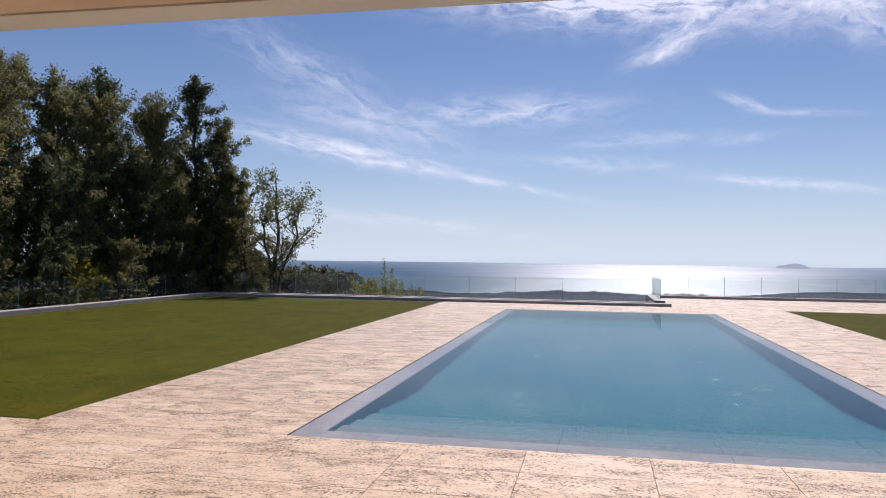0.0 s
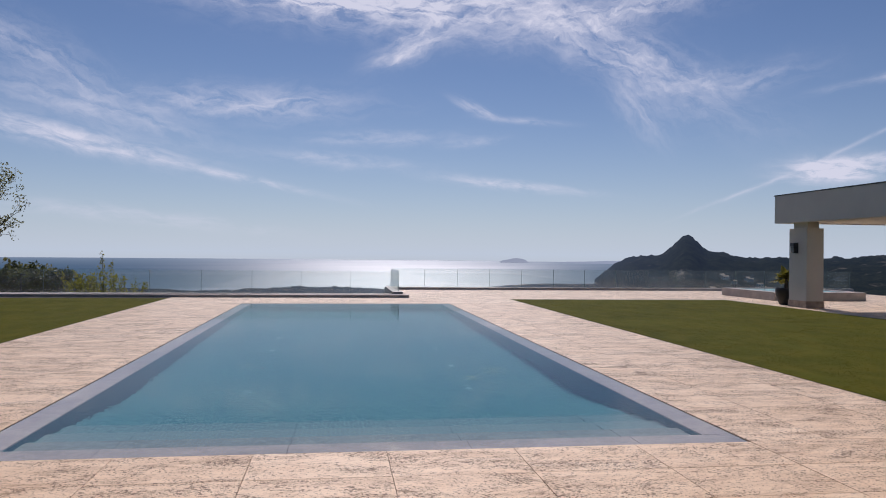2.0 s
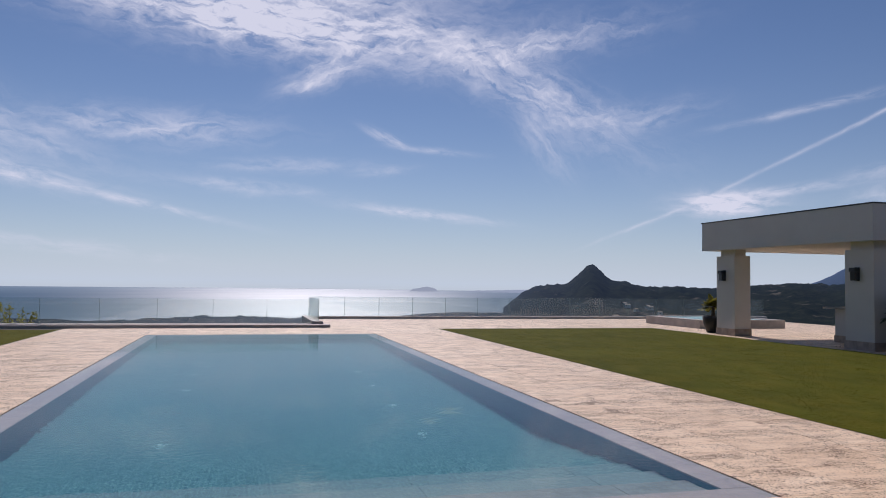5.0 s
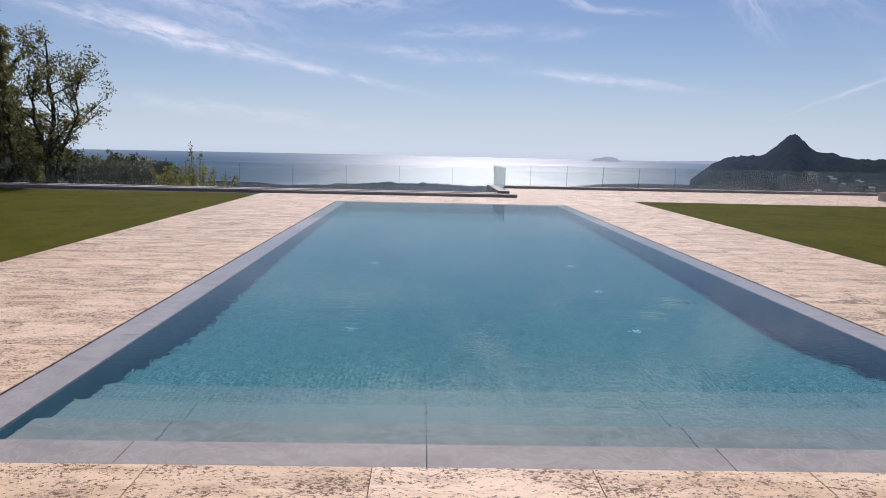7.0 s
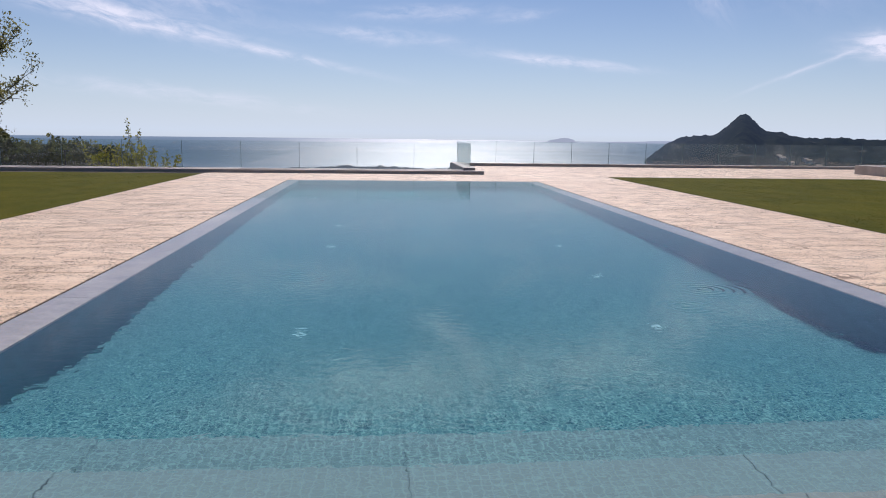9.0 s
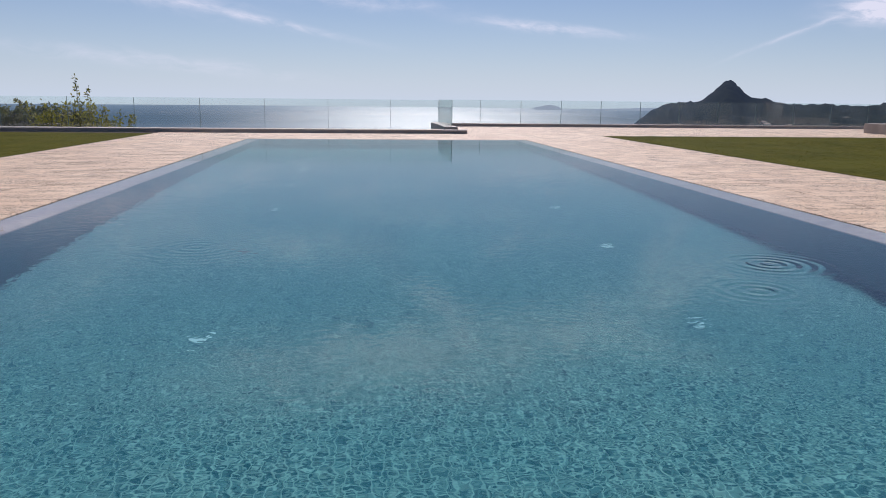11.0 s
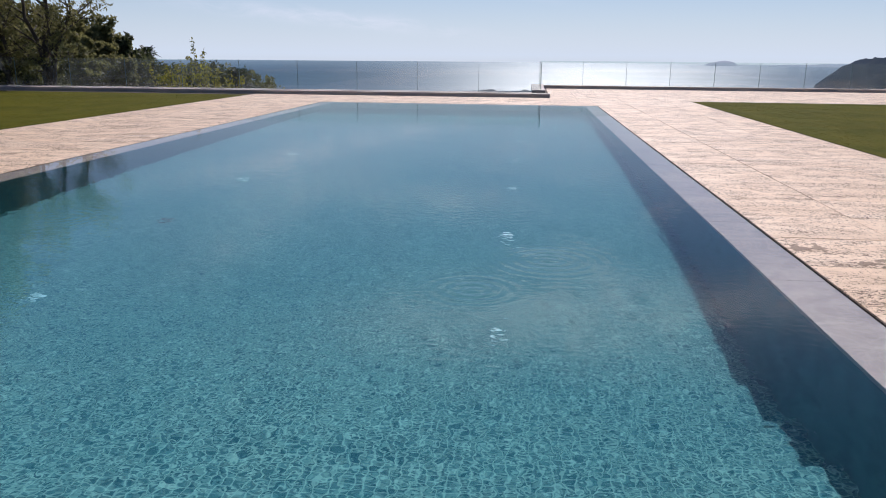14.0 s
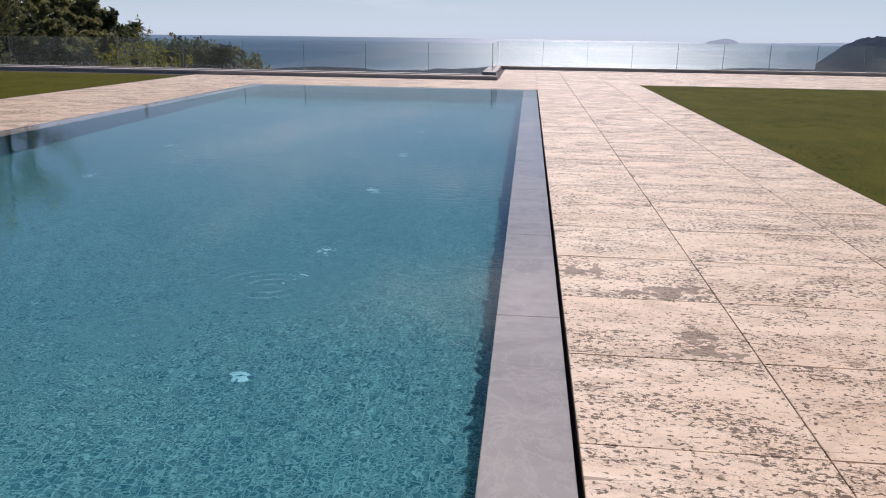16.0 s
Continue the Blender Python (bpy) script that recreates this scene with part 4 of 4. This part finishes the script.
def cycad(x, y, r, h, heads, seed, leaf, label, length):
    p = empty("potted_plant", x, y, 0, label, "potted plant", "pavilion plants")
    pot(x, y, r, h, p)
    rng = random.Random(seed)
    stems = bmesh.new()
    crowns = []
    for hx, hy, hz in heads:
        root, top = Vector((x + hx * 0.3, y + hy * 0.3, h - 0.05)), Vector((x + hx, y + hy, hz))
        tube(stems, [root, root.lerp(top, 0.5) + Vector((0.02, 0.02, 0)), top], [0.07, 0.055, 0.05], 8)
        for k in range(60 if leaf is CYCAD_LEAF else 34):
            rib = frond(crowns, top, k * 2.399 + rng.uniform(-.2, .2), radians(rng.uniform(-5, 75)), length * rng.uniform(0.75, 1.1), rng.uniform(0.15, 0.5), rng, 0.12, 0.014)
            tube(stems, rib[::6], [0.006, 0.005, 0.004, 0.003], 4)
    part("stem", stems, BARK, p)
    ob = new("fronds", quads("fronds", np.array([[list(v) for v in q] for q in crowns]), leaf))
    ob.parent = p
    ob.matrix_parent_inverse = Matrix.Translation(-Vector(p.location))


cycad(13.70, 9.14, 0.33, 0.54, ((0.03, 0.0, 1.12), (-0.12, 0.05, 0.80), (0.16, -0.08, 0.74)), 4, CYCAD_LEAF, "dark cycad with several heads in a round dark pot", 0.40)
cycad(13.60, 16.15, 0.32, 0.52, ((0.0, 0.0, 0.80),), 9, SHOOT_LEAF, "yellow-green spiky plant in a tall dark pot", 0.5)


# ---- trees and shrubs outside the glass ----
def oak(x, y, z, height, radius, seed, leaves, leaf, label, trunk_r=0.16, leaf_size=0.055, bare=0.12, lean=(0, 0), name="oak_tree", category="tree", group="oaks on the slope", fork=0):
    """A leader with limbs at all heights, ragged in outline; leaves sit in clumps round the twigs."""
    rng = random.Random(seed)
    nrng = np.random.default_rng(seed)
    ob = empty(name, x, y, z, label, category, group)
    wood = bmesh.new()
    spots, size = [], []
    leaders = []
    for q in range(1 + fork):
        n = 9
        a0 = rng.uniform(0, math.tau)
        top = height * (1.0 if q == 0 else rng.uniform(0.72, 0.9))
        pts = []
        for k in range(n + 1):
            u = k / n
            away = max(0.0, u - bare * 0.6) * radius * (0.75 if q else 0.15)
            pts.append(Vector((x + lean[0] * height * u + math.cos(a0) * away + rng.uniform(-1, 1) * 0.035 * height * u ** 0.5 * (1 - u * 0.4),
                               y + lean[1] * height * u + math.sin(a0) * away + rng.uniform(-1, 1) * 0.03 * height * u ** 0.5, z + top * u)))
        tube(wood, pts, [trunk_r * (0.75 if q else 1) * (1 - 0.9 * k / n) + 0.008 for k in range(n + 1)], 8)
        leaders.append(pts)
    limbs = int(26 + 2.2 * height)
    for k in range(limbs):
        pts = leaders[k % len(leaders)]
        u = bare + (0.985 - bare) * ((k + rng.random()) / limbs)
        f = u * (len(pts) - 1)
        root = pts[int(f)].lerp(pts[min(int(f) + 1, len(pts) - 1)], f % 1)
        v = (u - bare) / (1 - bare)
        reach = radius * (0.32 + 0.68 * math.sin(math.pi * min(1, v * 0.85 + 0.12)) ** 0.8) * rng.choice((0.55, 0.8, 1.0, 1.0, 1.18))
        yaw = k * 2.399 + rng.uniform(-0.5, 0.5)
        rise = radians(rng.uniform(5, 45) + 35 * v)
        d = Vector((math.cos(yaw) * math.cos(rise), math.sin(yaw) * math.cos(rise), math.sin(rise)))
        limb, p = [root], root.copy()
        for _ in range(4):
            d = (d + Vector((rng.uniform(-1, 1), rng.uniform(-1, 1), rng.uniform(-0.6, 0.8))) * 0.22).normalized()
            p = p + d * reach / 4
            limb.append(p.copy())
        thick = max(0.012, trunk_r * 0.36 * (1 - 0.75 * v))
        tube(wood, limb, [thick * (1 - 0.8 * j / 4) for j in range(5)], 5)
        for j in range(1, 5):
            for _ in range(2):
                w = (d + Vector((rng.uniform(-1, 1), rng.uniform(-1, 1), rng.uniform(-0.5, 0.9)))).normalized()
                tip = limb[j] + w * reach * rng.uniform(0.18, 0.38)
                tube(wood, [limb[j], limb[j].lerp(tip, 0.5) + Vector((0, 0, 0.02)), tip], [thick * 0.35, thick * 0.25, 0.004], 4)
                spots += [list(limb[j].lerp(tip, 0.6)), list(tip)]
                size += [rng.uniform(0.3, 1.0), rng.uniform(0.5, 1.4)]
    part("trunk", wood, BARK, ob, "", True)
    base, weight = np.array(spots), np.array(size)
    pick = nrng.choice(len(base), leaves, p=weight / weight.sum())
    c = base[pick] + nrng.normal(size=(leaves, 3)) * np.array([0.090, 0.090, 0.075]) * radius * 0.72
    crown = new("crown", quads("crown", leaf_quads(nrng, c, leaf_size), leaf))
    crown.parent = ob
    crown.matrix_parent_inverse = Matrix.Translation(-Vector(ob.location))
    return ob


OAK = "evergreen oak with a dense dark ragged crown beyond the glass"
for k, (x, y, top, rad) in enumerate(((-16.35, 21.5, 8.0, 1.5), (-15.9, 22.4, 6.4, 1.5), (-15.2, 22.3, 4.6, 1.2), (-16.7, 19.2, 6.7, 1.5), (-18.6, 18.9, 7.6, 1.7), (-17.6, 17.4, 6.6, 1.6), (-18.5, 16.2, 6.9, 1.6), (-19.6, 15.3, 7.6, 1.8),
                                      (-20.7, 13.6, 7.5, 1.9), (-18.3, 13.4, 7.2, 1.7), (-20.4, 10.6, 7.4, 1.9), (-18.2, 10.4, 7.0, 1.8), (-20.5, 7.2, 8.2, 1.9), (-22.4, 17.2, 7.4, 2.0), (-20.9, 20.6, 7.6, 1.9), (-18.6, 22.6, 7.0, 1.7))):
    oak(x, y, -0.8, top + 0.8, rad, 20 + k, 21000, OAK_LEAF if k % 4 else DARK_LEAF, OAK, 0.17, 0.056, 0.10)
for k, (x, y, h) in enumerate(((-16.2, 20.5, 4.6), (-16.6, 17.7, 5.0), (-17.2, 15.6, 5.2), (-16.9, 13.4, 5.0), (-17.2, 11.4, 5.2), (-17.0, 8.8, 5.0), (-17.4, 6.0, 5.2), (-15.9, 23.2, 3.6), (-17.2, 21.8, 5.6))):
    oak(x, y, -0.9, h, 1.35, 120 + k, 17000, DARK_LEAF if k % 2 else OAK_LEAF, "young evergreen oak, leafy to the ground", 0.08, 0.055, 0.04)
oak(-12.95, 21.9, -1.3, 5.9, 1.55, 61, 8500, OAK_LEAF, "young oak with a forked trunk and open crown", 0.12, 0.05, 0.33, (0.045, 0), fork=2)
oak(-14.05, 21.9, -1.3, 4.8, 0.95, 63, 4200, OAK_LEAF, "slender young oak with a thin leafy crown", 0.085, 0.05, 0.35, (-0.07, 0), fork=1)
for k, (x, y, z, h) in enumerate(((-15.6, 15.5, -0.9, 2.6), (-15.9, 12.6, -0.9, 2.4), (-15.8, 18.4, -0.9, 2.8), (-15.9, 9.5, -0.9, 2.5), (-15.0, 22.6, -1.6, 2.7), (-16.0, 6.4, -0.9, 2.4), (-14.0, 22.9, -1.6, 2.3), (-16.4, 16.9, -0.9, 2.4), (-16.5, 14.2, -0.9, 2.4), (-16.6, 11.0, -0.9, 2.4), (-16.6, 8.0, -0.9, 2.4), (-16.2, 19.8, -0.9, 2.4))):
    oak(x, y, z, h, 0.95, 80 + k, 9000, DARK_LEAF if k % 3 else OAK_LEAF, "dense dark evergreen bush under the oaks", 0.05, 0.05, 0.02, (0, 0), "bush", "bush", "bushes under the oaks", 2)
oak(-15.75, 13.9, -0.9, 2.0, 0.7, 101, 2600, SHOOT_LEAF, "sunlit yellow-green bush under the oaks", 0.04, 0.06, 0.05, (0, 0), "bush", "bush", "bushes under the oaks", 1)


def shoots(x, y, z, stems, seed):
    """A shrub of long upright shoots."""
    ob = empty("shrub", x, y, z, "shrub with tall yellow-green upright shoots beyond the glass", "shrub")
    rng, nrng = random.Random(seed), np.random.default_rng(seed)
    wood, where_ = bmesh.new(), []
    for k in range(stems):
        a, h = rng.uniform(0, math.tau), rng.uniform(1.3, 2.0) if k > 1 else 2.55 - 0.3 * k
        lean = rng.uniform(0.1, 0.55) if k > 2 else 0.08
        pts = [Vector((x + rng.uniform(-1.3, 0.7) * (0.3 if k < 2 else 1), y + rng.uniform(-0.3, 0.3), z))]
        for j in range(5):
            pts.append(pts[-1] + Vector((math.cos(a) * lean * h / 5 + rng.uniform(-.04, .04), math.sin(a) * lean * h / 5, h / 5)))
        tube(wood, pts, [0.018, 0.015, 0.012, 0.010, 0.007, 0.004], 5)
        for p, q in zip(pts[1:], pts[2:]):
            where_ += [list(p.lerp(q, rng.random())) for _ in range(26)]
    part("stem", wood, BARK, ob)
    c = np.array(where_)
    crown = new("leaves", quads("leaves", leaf_quads(nrng, c, 0.055, 0.06), SHOOT_LEAF))
    crown.parent = ob
    crown.matrix_parent_inverse = Matrix.Translation(-Vector(ob.location))


shoots(-8.1, 22.2, -1.2, 34, 7)


def palm(x, y, z, h, seed):
    ob = empty("palm_tree", x, y, z, "fan of palm fronds on a bare trunk in the distance", "palm tree", "far palms")
    rng = random.Random(seed)
    wood, crowns = bmesh.new(), []
    top = Vector((x + 0.2, y, z + h))
    tube(wood, [Vector((x, y, z)), Vector((x + 0.1, y, z + h * 0.5)), top], [0.28, 0.22, 0.2], 10)
    for k in range(30):
        rib = frond(crowns, top, k * 2.399, radians(rng.uniform(-15, 75)), 2.7 * rng.uniform(0.8, 1.1), rng.uniform(0.3, 0.7), rng, 0.6, 0.06)
        tube(wood, rib[::6], [0.04, 0.03, 0.02, 0.01], 4)
    part("trunk", wood, BARK, ob)
    f = new("fronds", quads("fronds", np.array([[list(v) for v in q] for q in crowns]), PALM_LEAF))
    f.parent = ob
    f.matrix_parent_inverse = Matrix.Translation(-Vector(ob.location))


def on_ground(a, r):
    x, y = r * math.sin(radians(a)), r * math.cos(radians(a))
    return x, y, ground_height(x, y)


def far_tree(a, r, top_el, seed, spread=1.0, leaves=3500, name="tree", cat="tree", lab="dark broad-leaved tree on the slope below"):
    """A tree on the slope whose top stands at top_el degrees as seen from the terrace."""
    x, y, z = on_ground(a, r)
    h = 1.2 + r * math.tan(radians(top_el)) - z
    h = max(1.5, h)
    oak(x, y, z, h, spread * (1.6 + 0.16 * h), seed, leaves, OAK_LEAF if seed % 3 else DARK_LEAF, lab, 0.18, 0.05 + 0.0022 * r, 0.03, (0, 0), name, cat, "trees below the terrace", 2)


for k, (a, r, e) in enumerate(((-30.6, 120, 1.75), (-28.9, 118, 1.25), (-27.9, 116, 0.2), (-32.4, 116, 2.0), (-34.2, 112, 2.2), (-36.2, 110, 2.2), (-38.5, 108, 2.2), (-29.6, 100, -0.2), (-27.6, 96, -1.0), (-31.8, 95, 0.4),
                               (-34.0, 92, 0.8), (-26.6, 92, -1.5), (-28.6, 84, -1.3), (-31.0, 80, -0.8), (-33.4, 78, -0.4), (-36.0, 76, 0.4))):
    far_tree(a, r, e, 130 + k, 1.1, 10000)
for k in range(10):
    far_tree(-26 + 0.6 * k, 90 + 2 * (k % 3), -2.0 - 0.12 * (k % 2), 150 + k, 1.3, 2200, "hedge_bush", "hedge", "clipped dark hedge on the slope below")
for k, (a, e) in enumerate(((-19.5, -2.45), (-18.9, -2.5), (-18.0, -2.6))):
    far_tree(a, 95, e, 170 + k, 1.0, 1500)
x, y, z = on_ground(-26.85, 150)
palm(x, y, z, 1.2 + 150 * math.tan(radians(-0.2)) - z, 5)
x, y, z = on_ground(-20.5, 88)
palm(x, y, z, 1.2 + 88 * math.tan(radians(-2.2)) - z, 6)
x, y, z = on_ground(-22.9, 84)
top = 1.2 + 84 * math.tan(radians(-1.65))
lamp = empty("street_lamp", x, y, z, "slim dark street lamp above the hedge", "street lamp")
part("pole", tube(bmesh.new(), [Vector((x, y, z)), Vector((x, y, top))], [0.07, 0.05], 8), BLACK_METAL, lamp)
part("lamp_head", boxed(x - 0.1, x + 0.42, y - 0.12, y + 0.12, top, top + 0.14, 0.03), BLACK_METAL, lamp)


# house shapes added on the hill in place of pale reflections in the balustrade
def reflection_house(a, r, seed):
    rng = random.Random(seed)
    x, y, z = on_ground(a, r)
    w, d, hh = rng.uniform(6, 11), rng.uniform(6, 8), rng.uniform(3, 4.5)
    ob = empty("house", x, y, z, "small white house added in place of a pale reflection in the glass", "house", "village houses")
    part("wall", boxed(x - w / 2, x + w / 2, y - d / 2, y + d / 2, z - 3, z + hh), RENDER_WHITE, ob)
    bm = bmesh.new()
    ridge = [Vector((x - w / 2 - 0.4, y, z + hh + 2.0)), Vector((x + w / 2 + 0.4, y, z + hh + 2.0))]
    lo = [Vector((x + sx * (w / 2 + 0.4), y + sy * (d / 2 + 0.4), z + hh)) for sx, sy in ((-1, -1), (1, -1), (1, 1), (-1, 1))]
    q, v = [bm.verts.new(c) for c in ridge], [bm.verts.new(c) for c in lo]
    for f in ((v[0], v[1], q[1], q[0]), (v[2], v[3], q[0], q[1]), (v[1], v[2], q[1]), (v[3], v[0], q[0]), (v[3], v[2], v[1], v[0])):
        bm.faces.new(f)
    part("roof", bm, PLINTH_STONE, ob, "brown tiled roof")
    for k in range(3):
        part("window", boxed(x - w * 0.3 + k * w * 0.3 - 0.6, x - w * 0.3 + k * w * 0.3 + 0.6, y - d / 2 - 0.05, y - d / 2 + 0.1, z + 1.2, z + 2.8), LAMP_GLASS, ob)


for k in range(8):
    reflection_house(27.8 + 0.42 * k + 0.2 * (k % 2), 1230 + 60 * ((k * 7) % 4), 300 + k)

# ---- paving slabs ----
def slab_mesh(w, d):
    """A travertine slab, 30 mm thick, with a worn top edge."""
    bm = boxed(-w / 2, w / 2, -d / 2, d / 2, -0.03, 0.0)
    top = [e for e in bm.edges if all(v.co.z > -0.001 for v in e.verts)]
    bmesh.ops.bevel(bm, geom=top, offset=0.0015, segments=1, affect="EDGES")
    return finish("paving_slab", bm, TRAVERTINE)


slab_kinds = {}
rest = []


def lay(x0, x1, y0, y1, pick):
    """One slab between joints; picked slabs are parts, the others are gathered."""
    w, d = round(x1 - x0 - 0.004, 3), round(y1 - y0 - 0.004, 3)
    if w < 0.04 or d < 0.04:
        return
    if not pick:
        rest.append((x0 + 0.002, x1 - 0.002, y0 + 0.002, y1 - 0.002))
        return
    if (w, d) not in slab_kinds:
        slab_kinds[(w, d)] = slab_mesh(w, d)
    ob = new("paving_slab", slab_kinds[(w, d)])
    ob.location = ((x0 + x1) / 2, (y0 + y1) / 2, random.uniform(-0.0006, 0.0006))
    ob.parent = deck


def steps_between(a, b, start, pitch):
    """Joint lines from a to b on the grid start + k * pitch."""
    k = math.ceil((a - start) / pitch + 1e-6)
    lines = [a]
    while start + k * pitch < b - 0.07:
        if start + k * pitch > a + 0.07:
            lines.append(start + k * pitch)
        k += 1
    return lines + [b]


def pave(x0, x1, y0, y1, ox, oy, pick=lambda x, y: False):
    xs, ys = steps_between(x0, x1, ox, TILE_X), steps_between(y0, y1, oy, TILE_Y)
    for a, b in zip(xs, xs[1:]):
        for c, d in zip(ys, ys[1:]):
            lay(a, b, c, d, pick((a + b) / 2, (c + d) / 2))


pave(-14.3, 13.7, -12.2, 0.0, 0.085, -0.01, lambda x, y: y > -1.95 and -6 < x < 8)
pave(HW + 0.012, LAWN_E, 0.0, 18.53, 3.71, 0.03, lambda x, y: y < 16.5)
pave(LAWN_W, -HW - 0.012, 0.0, KERB_Y, -3.71, 0.03, lambda x, y: y < 16.5)
pave(-HW - 0.012, HW + 0.012, POOL_L + 0.012, KERB_Y, 0.085, 0.03, lambda x, y: True)
pave(HW + 0.012, LAWN_E, 18.53, FAR_Y, 3.71, 0.03)
pave(2.08, HW + 0.012, KERB_Y, FAR_Y, 3.71, 0.03)
pave(LAWN_E, 21.1, 18.53, FAR_Y, 3.71, 0.03)
pave(LAWN_FAR_E, 20.7, 9.26, 18.53, 3.71, 0.03)
pave(LAWN_FAR_E, 13.7, 0.0, 9.26, 3.71, 0.03)
verts, faces = [], []
for x0, x1, y0, y1 in rest:
    n = len(verts)
    e = 0.0015
    verts += [(x0, y0, -0.02), (x1, y0, -0.02), (x1, y1, -0.02), (x0, y1, -0.02), (x0, y0, -e), (x1, y0, -e), (x1, y1, -e), (x0, y1, -e),
              (x0 + e, y0 + e, 0), (x1 - e, y0 + e, 0), (x1 - e, y1 - e, 0), (x0 + e, y1 - e, 0)]
    for k in range(4):
        j = (k + 1) % 4
        faces += [(n + k, n + j, n + 4 + j, n + 4 + k), (n + 4 + k, n + 4 + j, n + 8 + j, n + 8 + k)]
    faces.append((n + 8, n + 9, n + 10, n + 11))
me = bpy.data.meshes.new("paving")
me.from_pydata(verts, [], faces)
me.materials.append(TRAVERTINE)
tagged(new("paving", me), "cream travertine paving slabs, pitted and banded", "paving", kind="stuff")
